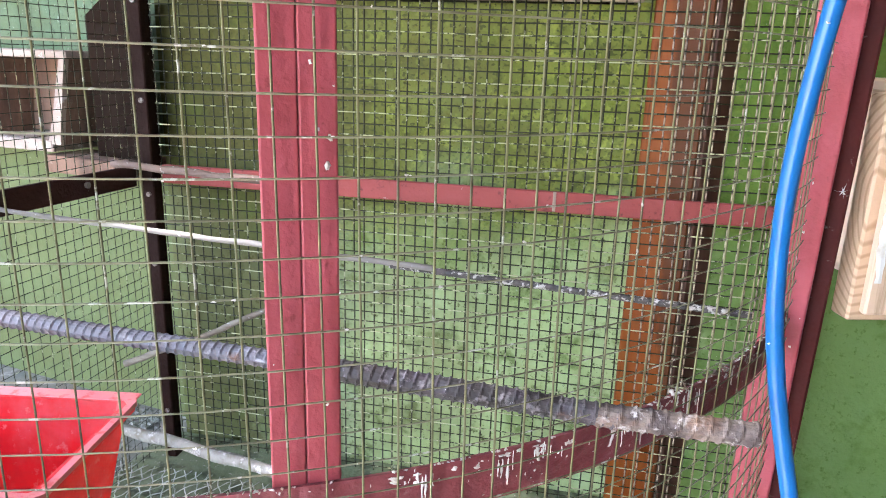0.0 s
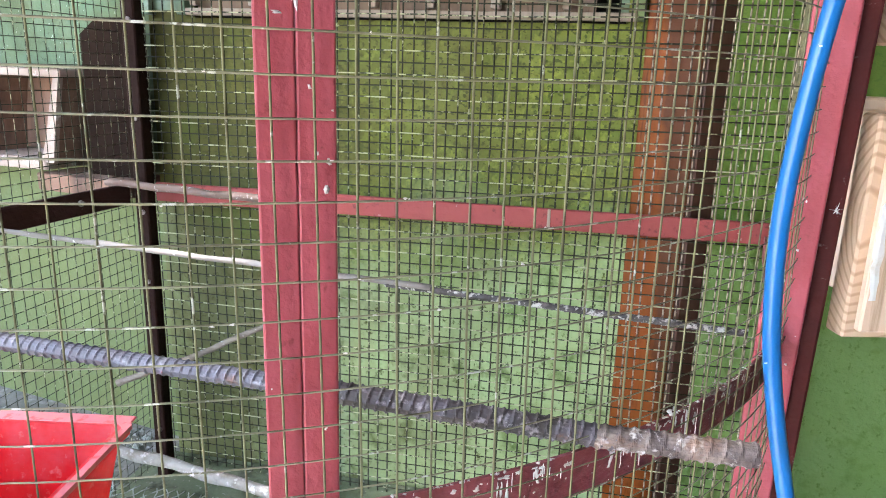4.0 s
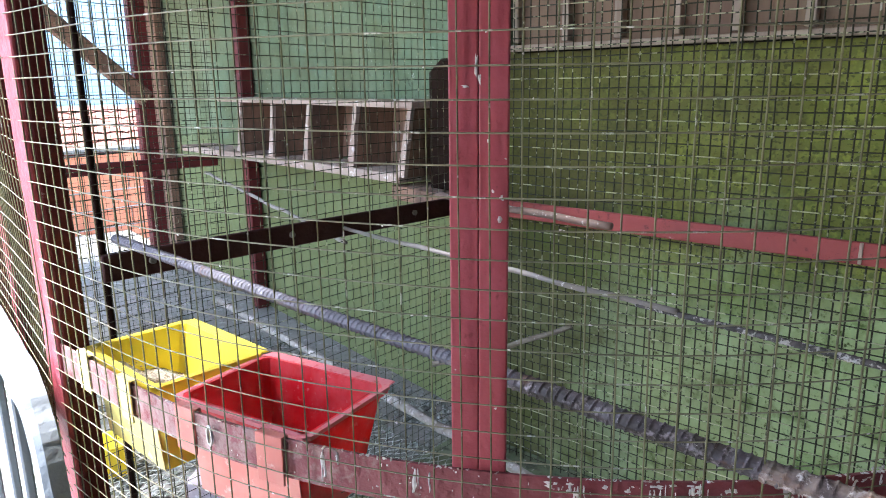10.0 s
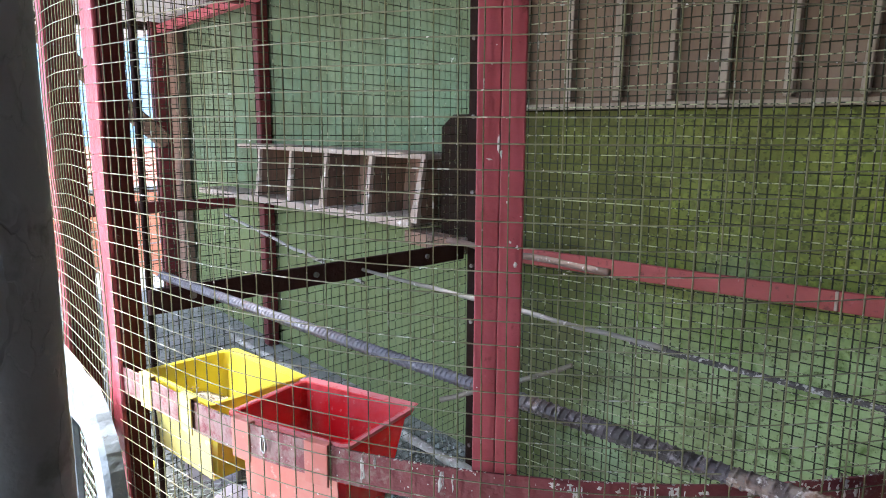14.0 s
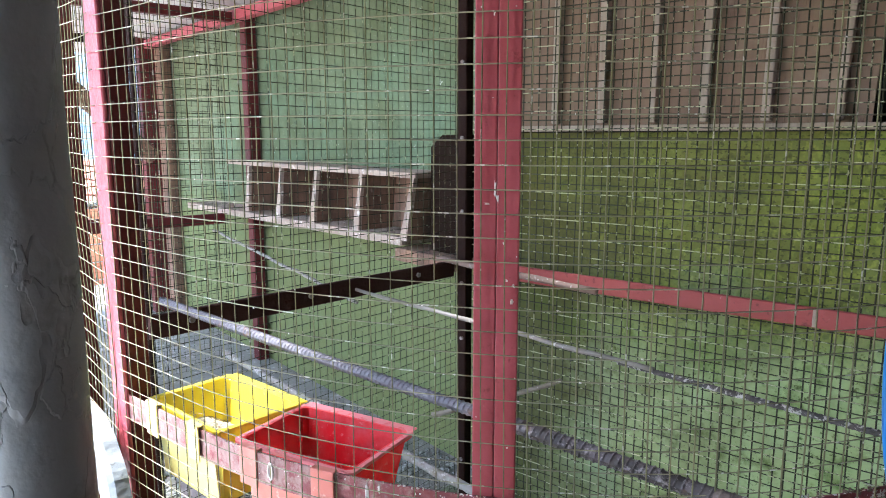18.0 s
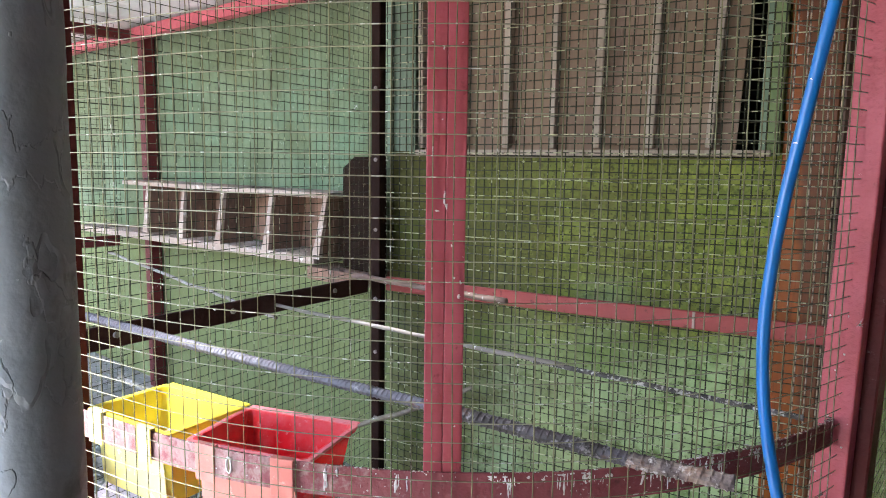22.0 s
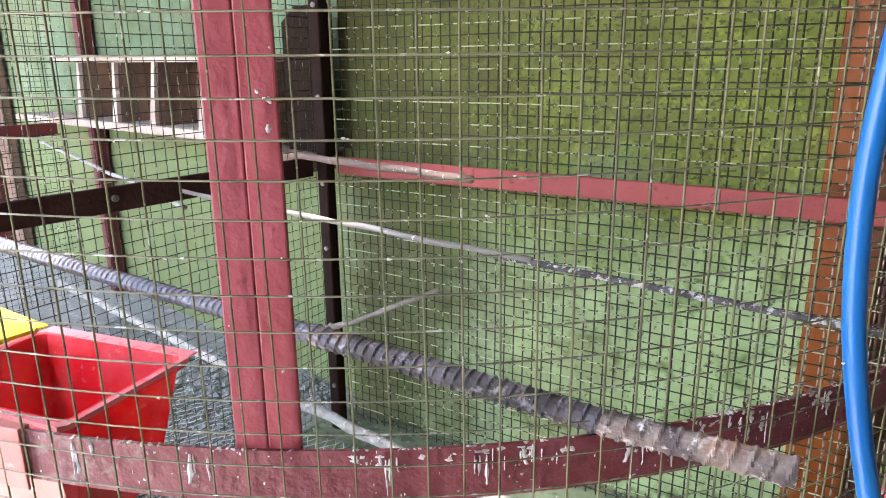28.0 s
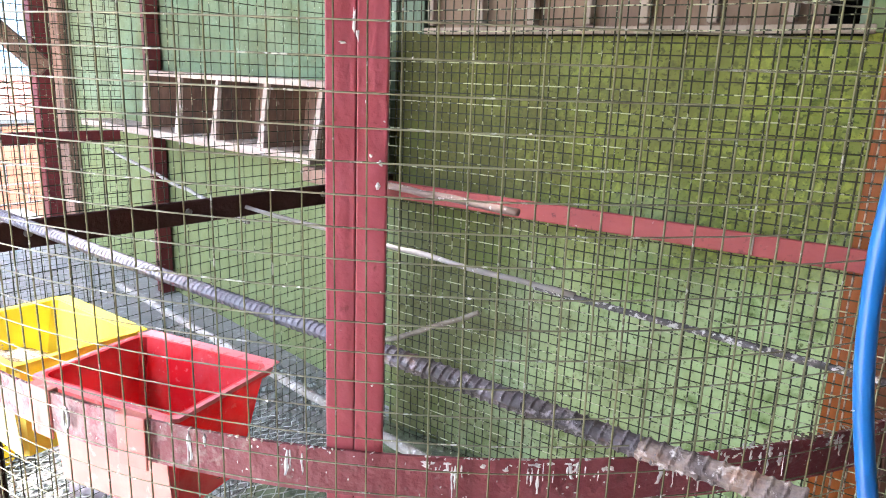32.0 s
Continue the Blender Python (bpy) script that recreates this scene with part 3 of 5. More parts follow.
def nbox(centre, size, turn=(0, 0, 0), bevel=0.003):
    """A box in the neighbouring cage's own axes."""
    return moved(newbox(centre, size, turn, bevel), NB)


def fbox(centre, size, turn=(0, 0, 0), bevel=0.003):
    """A box in the axes of the neighbouring cage's front."""
    return moved(newbox(centre, size, turn, bevel), FB)


def arc(deg, r=R, z=0.0):
    a = radians(deg)
    return Vector((CX + r * math.cos(a), CY + r * math.sin(a), z))


def arc_points(a0, a1, r, z, n):
    return [arc(a0 + (a1 - a0) * i / n, r, z) for i in range(n + 1)]


# ground, plinth, walls, roofs
bm = bmesh.new()
bmesh.ops.create_grid(bm, x_segments=40, y_segments=40, size=1.0)
for v in bm.verts:
    v.co.x = math.copysign(abs(v.co.x) ** 3 * 300, v.co.x)
    v.co.y = math.copysign(abs(v.co.y) ** 3 * 300, v.co.y)
solid("ground", bm, SOIL, "pale trodden earth round the aviary", "ground", "structure")

bm = bmesh.new()
box(bm, (-0.17, 1.03, FLOOR / 2), (1.7, 1.24, FLOOR), bevel=0.01)
side = bmesh.new()
box(side, (-2.15, -0.5, FLOOR / 2 - 0.0005), (4.4, 1.36, FLOOR - 0.001), bevel=0.01)
moved(side, NB)
me_side = bpy.data.meshes.new("side")
side.to_mesh(me_side)
side.free()
bm.from_mesh(me_side)
solid("floor", bm, CONCRETE, "raised concrete floor of the aviary under gravel", "floor", "structure")

solid("floor_bay", newbox((-0.27, 1.13, FLOOR + 0.004), (1.56, 1.04, 0.016), bevel=0.002), MOSS, "mossy dark green concrete floor of the round bay", "floor", "structure")

WIN = (-0.875, 0.135, 1.655, 2.27)     # opening in the back wall: x0, x1, z0, z1
bm = bmesh.new()
wx0, wx1, wt = -1.0, 3.0, 0.14
for x0, x1, z0, z1 in ((wx0, WIN[0], 0, 2.9), (WIN[1], wx1, 0, 2.9), (WIN[0], WIN[1], 0, WIN[2]), (WIN[0], WIN[1], WIN[3], 2.9)):
    box(bm, ((x0 + x1) / 2, WALL_Y + wt / 2, (z0 + z1) / 2), (x1 - x0, wt, z1 - z0))
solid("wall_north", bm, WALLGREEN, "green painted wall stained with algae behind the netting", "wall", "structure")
solid("wall_northwest", nbox((-1.535, 0.24, 1.45), (3.11, wt, 2.9)), WALLTEAL, "grey-green painted wall of the neighbouring cage", "wall", "structure")
# Unseen near-black box; the shade in the shutter gap is its colour.
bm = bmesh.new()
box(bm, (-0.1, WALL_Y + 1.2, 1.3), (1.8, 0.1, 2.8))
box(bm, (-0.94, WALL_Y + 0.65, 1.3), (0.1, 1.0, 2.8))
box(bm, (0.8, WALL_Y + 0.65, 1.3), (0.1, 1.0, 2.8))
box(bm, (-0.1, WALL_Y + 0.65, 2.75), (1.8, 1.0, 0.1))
solid("gap_box_behind", bm, VOID, "near-black box added behind the shutter for the shade in its gap", "wall", "structure")
# Unseen walls added beside and behind the camera to cut light.
solid("blocker_east", newbox((1.2, 0.1, 1.45), (0.14, 3.1, 2.9)), BLOCKER, "unseen dark wall added to block light from the right", "wall", "structure")
solid("blocker_south", newbox((0.39, -1.4, 1.2), (1.48, 0.12, 2.4)), BLOCKER, "unseen dark wall added to block light from behind", "wall", "structure")

bm = bmesh.new()
for x0, x1, y0, y1, m in ((-1.0, 2.6, 0.28, 1.66, Matrix()), (-4.3, 0.0, -1.42, 0.168, NB)):
    n = int((x1 - x0) / 0.0625)
    rows = []
    for i in range(n + 1):
        x = x0 + (x1 - x0) * i / n
        z = ROOF + 0.012 * math.sin(i * math.pi / 2) + (0.0 if x0 == -1.0 else 0.03)
        rows.append([bm.verts.new(m @ Vector((x, y, zz + z))) for y, zz in ((y0, 0.03), (y1, -0.06), (y1, -0.04), (y0, 0.05))])
    for a, b in zip(rows, rows[1:]):
        for k in range(4):
            bm.faces.new((a[k], a[(k + 1) % 4], b[(k + 1) % 4], b[k]))
solid("ceiling", bm, CEIL, "whitish corrugated roof sheet over the cages", "ceiling", "structure")
# Unseen roof added; its edge lets sun reach only the left front.
bm = bmesh.new()
box(bm, (0.375, -0.71, 2.23), (2.75, 2.0, 0.06))
solid("blocker_roof", bm, BLOCKER, "unseen dark roof added to shade the cage front", "roof", "structure")

# ---- the round front frame ----
frame_front = thing("aviary_front_frame", arc(-62, R, FLOOR), "red painted steel frame of the round aviary front", "frame", kind="structure")
A_LEFT, A_MID, A_END, A_BEND = -98.0, -61.7, 24.0, -14.0


def double_bar_post(deg, z0, z1, depth=0.006):
    """Two flat bars side by side with a groove between, on a backing bar."""
    bm = bmesh.new()
    c = arc(deg, R + 0.001)
    a = deg + 90
    t = Vector((math.cos(radians(a)), math.sin(radians(a)), 0))
    o = Vector((math.cos(radians(deg)), math.sin(radians(deg)), 0))
    for s in (-1, 1):
        p = c + t * s * 0.0122 + o * 0.0035
        box(bm, (p.x, p.y, (z0 + z1) / 2), (0.0242, 0.005, z1 - z0), (0, 0, a), 0.0015, 2)
    p = c - o * 0.0022
    box(bm, (p.x, p.y, (z0 + z1) / 2), (0.043, depth, z1 - z0), (0, 0, a), 0.001)
    return bm


part("post", double_bar_post(A_MID, FLOOR, ROOF), RED, frame_front)
bm = bmesh.new()
box(bm, (0.336, 0.998, (FLOOR + ROOF) / 2), (0.05, 0.052, ROOF - FLOOR), (0, 1.1, -14), 0.003, 2)
part("post", bm, RED, frame_front)
# Not a second post: stands in for the shaded right face of the first.
part("shaded_side", newbox((0.377, 1.022, (FLOOR + ROOF) / 2), (0.026, 0.05, ROOF - FLOOR), (0, 1.1, -14), 0.003), DARKRED, frame_front, "dark strip for the shaded side of the red post")
# Shaded sides of the post are maroon; a red strip stands for the lit front.
bm = bmesh.new()
box(bm, (-0.745, 0.3915, (FLOOR + ROOF) / 2), (0.046, 0.034, ROOF - FLOOR), (0, 0, 0), 0.003, 2)
corner = part("post", bm, DARKRED, frame_front, "corner post, maroon for its shaded sides, red for its lit front")
part("lit_face", newbox((-0.747, 0.3705, (FLOOR + ROOF) / 2), (0.043, 0.007, ROOF - FLOOR), bevel=0.002), RED, corner)
# Same split here: maroon in shade, red where lit.
for x, w in ((-0.42, 0.05), (-0.95, 0.04), (-1.7, 0.05), (-2.6, 0.05)):
    p = part("post", fbox((x, 0.04, (FLOOR + ROOF) / 2), (w - 0.006, 0.05, ROOF - FLOOR)), DARKRED, frame_front)
    part("lit_face", fbox((x, 0.011, (FLOOR + ROOF) / 2), (w, 0.008, ROOF - FLOOR), bevel=0.002), RED, p)
part("post", newbox((0.476, 1.58, (FLOOR + ROOF) / 2), (0.03, 0.04, ROOF - FLOOR)), DARKRED, frame_front, "maroon post at the wall")


def rail(z_mid, height, a0, a1):
    bm = bmesh.new()
    h = height / 2
    lead = [Vector((-0.77, 0.3735, z_mid)), Vector((-0.65, 0.3735, z_mid))] if a0 < -90.5 else []
    tail = [Vector((0.40, 1.36, z_mid)), Vector((0.44, 1.56, z_mid))]
    sweep(bm, lead + arc_points(max(a0, -90.0), A_BEND, R + 0.0095, z_mid, 70) + tail, [(-0.0015, -h), (0.0015, -h), (0.0015, h), (-0.0015, h)])
    return bm


RAIL_Z = 1.219
part("curved_rail", rail(RAIL_Z, 0.042, A_LEFT, A_END), RAILRED, frame_front, "red curved flat rail streaked with droppings")
part("curved_rail", rail(ROOF - 0.02, 0.04, A_LEFT, A_END), RED, frame_front)
part("curved_rail", rail(FLOOR + 0.03, 0.04, A_LEFT, A_END), RED, frame_front)
for z in (ROOF - 0.03, FLOOR + 0.03):
    part("straight_rail", fbox((-2.0, 0.02, z), (3.9, 0.03, 0.04)), RED, frame_front)

# ---- rear frame and partitions ----
frame_rear = thing("aviary_rear_frame", (-1.04, BACK_Y, FLOOR), "red and dark brown steel bars at the back of the aviary", "frame", kind="structure")
part("rear_rail", newbox((-0.19, BACK_Y, 1.237), (1.56, 0.012, 0.046), bevel=0.002), REARRED, frame_rear, "red horizontal rail with scratched paint")
part("weld_mark", newbox((0.0, BACK_Y - 0.0075, 1.238), (0.007, 0.004, 0.044), bevel=0.001), BATTEN, frame_rear, "pale bare strip")
pole = part("pole", newbox((-0.965, 1.545, (FLOOR + ROOF) / 2), (0.034, 0.034, ROOF - FLOOR), bevel=0.003), BROWN, frame_rear, "dark brown square pole with bolts")
for z in (0.62, 0.804, 1.023, 1.198, 1.42, 1.64, 1.86):
    bm = bmesh.new()
    tube(bm, [(-0.962, 1.528, z), (-0.962, 1.523, z)], 0.006, 8)
    part("bolt", bm, BOLT, pole)
drail = part("side_rail", newbox((-1.0, 1.04, 1.250), (0.012, 0.98, 0.05), (-1.2, 0, 0), 0.002), RAILBROWN, frame_rear, "dark brown side rail")
for y, z in ((0.961, 1.2545), (0.64, 1.261), (1.36, 1.246)):
    bm = bmesh.new()
    tube(bm, [(-0.994, y, z), (-0.988, y, z)], 0.007, 8)
    part("bolt", bm, BOLT, drail)
bm = bmesh.new()
tube(bm, [(-1.02, 0.562, FLOOR), (-1.02, 0.562, ROOF)], 0.0062, 12)
part("front_rod", bm, BROWN, frame_rear, "thin dark rod at the front of the partition", True)
part("pole", nbox((-1.75, 0.13, (FLOOR + ROOF) / 2), (0.06, 0.06, ROOF - FLOOR), bevel=0.004), DARKRED, frame_rear, "maroon square pole")
part("top_beam", nbox((-1.53, 0.06, 2.225), (3.12, 0.05, 0.05), bevel=0.003), RED, frame_rear)
part("top_beam", nbox((-1.72, -0.6, 2.215), (0.045, 1.26, 0.045), bevel=0.003), DARKRED, frame_rear)
part("side_rail", nbox((-1.80, -0.62, 1.235), (0.03, 1.2, 0.05), bevel=0.003), DARKRED, frame_rear)
part("pole", nbox((-3.16, 0.06, (FLOOR + ROOF) / 2), (0.09, 0.1, ROOF - FLOOR), bevel=0.004), DARKRED, frame_rear)
part("door_jamb", nbox((-3.02, 0.125, (FLOOR + ROOF) / 2), (0.16, 0.05, ROOF - FLOOR), bevel=0.004), NESTDARK, frame_rear, "brown boarded jamb")
part("end_beam", nbox((-3.18, -0.65, 2.245), (0.05, 1.3, 0.05), bevel=0.003), BROWN, frame_rear)
part("end_rail", nbox((-3.18, -0.65, 1.10), (0.04, 1.3, 0.05), bevel=0.003), DARKRED, frame_rear)
part("brace", nbox((-3.12, -0.29, 1.84), (0.06, 0.98, 0.105), (-43, 0, 0), 0.012), NESTDARK, frame_rear, "weathered diagonal timber brace")

# ---- netting ----
def wire_noise(a, b, k):
    return noise.noise(Vector((a * 3.1, b * 2.7, k * 5.3))) * 0.0035


def netting(name, path, length, z0, z1, normal_of, label, seed, radius=0.0009, bend=1.0, sides=4, mat=None):
    """Welded netting: path(s) gives the place at s metres along the level way."""
    top = thing(name, (*path(length / 2)[:2], z0), label, "wire netting", "wire netting", "structure")
    n = int(length / PITCH)
    for i in range(n + 1):
        bm = bmesh.new()
        s = min(i * PITCH + 0.006, length)
        p, o = path(s), normal_of(s)
        pts = []
        for k in range(15):
            z = z0 + (z1 - z0) * k / 14
            w = wire_noise(s, z, seed) * bend
            q = path(min(max(s + w, 0), length))
            pts.append((q.x + o.x * w * 0.8, q.y + o.y * w * 0.8, z))
        tube(bm, pts, radius, sides)
        part("vertical_wire", bm, mat(i, q.x, True) if mat else VWIRE, top, smooth=True)
    m = int((z1 - z0) / PITCH)
    steps = max(8, int(length / 0.045))
    for j in range(m + 1):
        bm = bmesh.new()
        z = z0 + j * PITCH
        pts = []
        for k in range(steps + 1):
            s = length * k / steps
            q, o = path(s), normal_of(s)
            w = wire_noise(s, z, seed + 7) * bend
            pts.append((q.x + o.x * (0.0016 + w * 0.4), q.y + o.y * (0.0016 + w * 0.4), z + w))
        tube(bm, pts, radius * 0.82, sides)
        part("horizontal_wire", bm, mat(j, 0.0, False) if mat else WIRE, top, smooth=True)
    return top


LEAD = 0.20                           # straight stretch before the bend


BEND_LEN = radians(A_BEND + 90.0) * RM
SIDE_A, SIDE_B = arc(A_BEND, RM), Vector((0.455, 1.58, 0))
SIDE_LEN = (SIDE_B - SIDE_A).length


def front_path(s):
    if s < LEAD:
        return Vector((CX - LEAD + s, CY - RM, 0))
    if s < LEAD + BEND_LEN:
        return arc(-90.0 + math.degrees((s - LEAD) / RM), RM)
    return SIDE_A.lerp(SIDE_B, (s - LEAD - BEND_LEN) / SIDE_LEN)


def front_normal(s):
    if s < LEAD:
        return Vector((0, -1, 0))
    if s < LEAD + BEND_LEN:
        return arc(-90.0 + math.degrees((s - LEAD) / RM), 1.0) - Vector((CX, CY, 0))
    d = (SIDE_B - SIDE_A).normalized()
    return Vector((d.y, -d.x, 0))


netting("front_netting", front_path, LEAD + BEND_LEN + SIDE_LEN, FLOOR, ROOF, front_normal, "galvanised one-inch wire netting bent round the front", 1, 0.00092)


def straight(p0, p1):
    p0, p1 = Vector((*p0, 0)), Vector((*p1, 0))
    d = (p1 - p0).normalized()
    return lambda s: p0 + d * s, (p1 - p0).length, lambda s: Vector((d.y, -d.x, 0))


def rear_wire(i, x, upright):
    """Wires toned by the light on them: dark before the wall, pale before the timber post."""
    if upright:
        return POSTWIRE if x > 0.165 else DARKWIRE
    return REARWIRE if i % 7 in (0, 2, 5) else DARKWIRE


def dark_wire(i, x, upright):
    return DARKWIRE


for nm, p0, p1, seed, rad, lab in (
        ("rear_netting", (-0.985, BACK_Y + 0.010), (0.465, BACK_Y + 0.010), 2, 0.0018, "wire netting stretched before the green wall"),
        ("partition_netting", (-1.012, 0.51), (-1.012, 1.56), 3, 0.001, "wire netting of the partition behind the dark rail"),
        ("facade_netting", (FB @ Vector((-2.6, -0.004, 0)))[:2], (FB @ Vector((0.01, -0.004, 0)))[:2], 4, 0.0009, "wire netting on the front of the neighbouring cage"),
        ("far_partition_netting", (NB @ Vector((-1.8, -1.1, 0)))[:2], (NB @ Vector((-1.8, 0.0, 0)))[:2], 5, 0.001, "wire netting of the far partition")):
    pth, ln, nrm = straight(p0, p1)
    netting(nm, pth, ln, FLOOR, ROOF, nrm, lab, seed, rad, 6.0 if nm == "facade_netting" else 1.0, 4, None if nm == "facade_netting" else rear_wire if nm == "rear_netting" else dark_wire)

# ---- shutter window ----
win = thing("shutter_window", (-0.4, WALL_Y, 1.66), "old boarded shutter of brown plywood and pale battens in the wall", "shutter")
SH0, SH1 = -0.86, 0.135
part("bottom_rail", newbox(((SH0 + SH1) / 2, 1.632, 1.666), (SH1 - SH0 + 0.03, 0.03, 0.016), bevel=0.002), BATTEN, win)
part("top_rail", newbox(((SH0 + SH1) / 2, 1.636, 2.25), (SH1 - SH0 + 0.03, 0.03, 0.03), bevel=0.002), BATTEN, win)
bm = bmesh.new()
q = [(-0.86, 1.675), (0.066, 1.675), (0.092, 2.24), (-0.86, 2.24)]
fr, bk = [[bm.verts.new((x, y, z)) for x, z in q] for y in (1.652, 1.662)]
bm.faces.new(fr)
bm.faces.new(bk[::-1])
for k in range(4):
    bm.faces.new((fr[k], bk[k], bk[(k + 1) % 4], fr[(k + 1) % 4]))
part("panel", bm, PLY, win, "warped brown plywood panel with a slanting edge")
for i, x in enumerate((SH0, -0.705, -0.562, -0.418, -0.285, -0.139, 0.018)):
    part("batten", newbox((x, 1.634 + 0.001 * (i % 2), 1.96), (0.017 + 0.002 * (i % 3), 0.026, 0.56), (0, (-0.8, 0.5, 0, 0.3, 0.8, 1.1, 2.6)[i], 0), bevel=0.002), BATTEN, win)
part("side_frame", newbox((0.126, 1.668, 1.96), (0.016, 0.02, 0.6), bevel=0.002), BLUEFRAME, win, "grey-green painted frame")
part("side_frame", newbox((0.154, 1.645, 1.96), (0.028, 0.03, 0.6), bevel=0.002), PALEGREEN, win, "pale green painted frame")
jamb = thing("window_frame", (-0.99, WALL_Y, 1.66), "grey-green window frame beside the shutter", "window frame", kind="structure")
part("stile", newbox((-0.895, 1.645, 1.98), (0.022, 0.03, 0.64), bevel=0.002), BLUEFRAME, jamb)
part("stile", newbox((-0.988, 1.645, 1.98), (0.022, 0.03, 0.64), bevel=0.002), BLUEFRAME, jamb)
part("infill", newbox((-0.941, 1.652, 1.98), (0.07, 0.012, 0.62), bevel=0.001), BLUEFRAME, jamb)

# ---- orange post ----
tp = thing("timber_post", (0.23, 1.64, 0), "orange-brown stained timber post behind the netting", "post", kind="structure")
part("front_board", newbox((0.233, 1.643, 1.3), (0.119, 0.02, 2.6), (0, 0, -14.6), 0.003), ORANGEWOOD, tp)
part("side_board", newbox((0.318, 1.6465, 1.3), (0.058, 0.02, 2.6), (0, 0, 30.8), 0.003), SIDEBROWN, tp, "side board coloured dark brown for its shade")

# ---- nest shelf ----
nest = thing("nest_shelf", NB @ Vector((-1.0, 0.08, 1.3)), "row of open wooden nest compartments soiled with droppings", "nest box")
part("top_board", nbox((-1.0, 0.083, 1.518), (1.56, 0.17, 0.019), (0, 0.2, 0), 0.003), NESTWOOD, nest)
part("bottom_board", nbox((-1.33, 0.083, 1.272), (2.06, 0.174, 0.03), (0, -0.7, 0), 0.003), NESTWOOD, nest)
part("back_board", nbox((-0.99, 0.162, 1.4), (1.54, 0.012, 0.2), (0, 0, 0), 0.001), NESTDARK, nest)


def divider(x, top, seed, y0, y1, grow):
    """Rough board, narrow at the head and wide at the foot, leaning from foot x to head top."""
    r = random.Random(seed)
    bm = bmesh.new()
    rows = []
    for k in range(7):
        z = 1.290 + 0.218 * k / 6
        w = 0.009 + 0.013 * (1 - k / 6) ** 2 + r.uniform(-0.0015, 0.0015) + grow
        c = x + (top - x) * k / 6 + r.uniform(-0.001, 0.001)
        rows.append([bm.verts.new((c + a * w, y, z)) for a, y in ((-1, y0), (1, y0), (1, y1), (-1, y1))])
    for a, b in zip(rows, rows[1:]):
        for k in range(4):
            bm.faces.new((a[k], a[(k + 1) % 4], b[(k + 1) % 4], b[k]))
    bm.faces.new(rows[0][::-1])
    bm.faces.new(rows[-1])
    return moved(bm, NB)


for i, (x, top) in enumerate(((-1.56, -1.52), (-1.232, -1.19), (-0.93, -0.878), (-0.595, -0.547), (-0.292, -0.233))):
    dv = part("divider", divider(x, top, i, 0.013, 0.155, 0.0), NESTDARK, nest, "dark soiled divider")
    part("front_strip", divider(x, top, i, -0.002, 0.0125, 0.001), NESTWOOD, dv, "pale front strip")
# Panel made up for a dark recess; its near-black colour is the shade.
bm = bmesh.new()
q = [(-0.2, 1.262), (0.0, 1.262), (0.0, 1.65), (-0.14, 1.65), (-0.2, 1.61)]
fr, bk = [[bm.verts.new((x, y, z)) for x, z in q] for y in (0.05, 0.066)]
bm.faces.new(fr)
bm.faces.new(bk[::-1])
for k in range(5):
    bm.faces.new((fr[k], bk[k], bk[(k + 1) % 5], fr[(k + 1) % 5]))
part("recess_panel", moved(bm, NB), RECESS, nest, "near-black panel standing for the dark recess beside the row")
part("end_block", nbox((-0.18, 0.06, 1.24), (0.3, 0.14, 0.045), (0, 0, 0), 0.003), NESTDARK, nest)

# ---- perches ----
def rebar(bm, p0, p1, r, rib, seed, sag=0.0):
    p0, p1 = Vector(p0), Vector(p1)
    ln = (p1 - p0).length
    n = int(ln / (rib / 10.0))
    pts = [p0.lerp(p1, i / n) - Vector((0, 0, sag * 4 * (i / n) * (1 - i / n))) for i in range(n + 1)]
    sides = 16

    def rad(i, k):
        ph = ((i + 2.6 * math.sin(2 * math.pi * k / sides)) / 10.0) % 1.0
        crest = math.exp(-((ph - 0.5) / 0.13) ** 2)
        seam = 0.7 if k in (0, 8) else 0.0
        return r * (0.885 + 0.15 * max(crest, seam) + 0.02 * noise.noise(Vector((i * 0.25, k * 0.6, seed))))
    tube(bm, pts, rad, sides)


bm = bmesh.new()
thick = thing("rebar_perch", (-0.4, 0.59, 1.286), "thick perch spliced from two ribbed steel bars", "perch", "perches")
rebar(bm, (-1.0, 0.58, 1.312), (-0.138, 0.605, 1.271), 0.0090, 0.0085, 1, 0.003)
part("ribbed_bar", bm, REBARPALE, thick, "dusty blue-grey ribbed bar")
bm = bmesh.new()
rebar(bm, (-0.165, 0.604, 1.272), (0.115, 0.622, 1.251), 0.0108, 0.0095, 3)
part("ribbed_bar", bm, REBARDARK, thick, "dark ribbed bar")
bm = bmesh.new()
rebar(bm, (0.098, 0.621, 1.252), (0.227, 0.627, 1.2492), 0.0111, 0.0118, 4)
part("ribbed_bar", bm, REBARPINK, thick, "crusted pinkish-grey ribbed bar end")
thin = thing("thin_perch", (-0.36, 1.03, 1.242), "thin perch of a pale stick spliced to a ribbed bar", "perch", "perches")
bm = bmesh.new()
rebar(bm, (-0.2, 1.012, 1.241), (0.285, 0.95, 1.240), 0.0051, 0.009, 2)
part("ribbed_bar", bm, REBARSPECK, thin)
bm = bmesh.new()
spts = [Vector((-1.02, 1.118, 1.243)).lerp(Vector((-0.13, 1.002, 1.244)), k / 30) for k in range(31)]
tube(bm, [q + Vector((0, 0, noise.noise(q * 12) * 0.004)) for q in spts], lambda i, k: 0.0047 * (1 + 0.1 * math.sin(i * 1.3 + k)), 10)
part("stick", bm, PALESTICK, thin, "pale smooth stick", True)


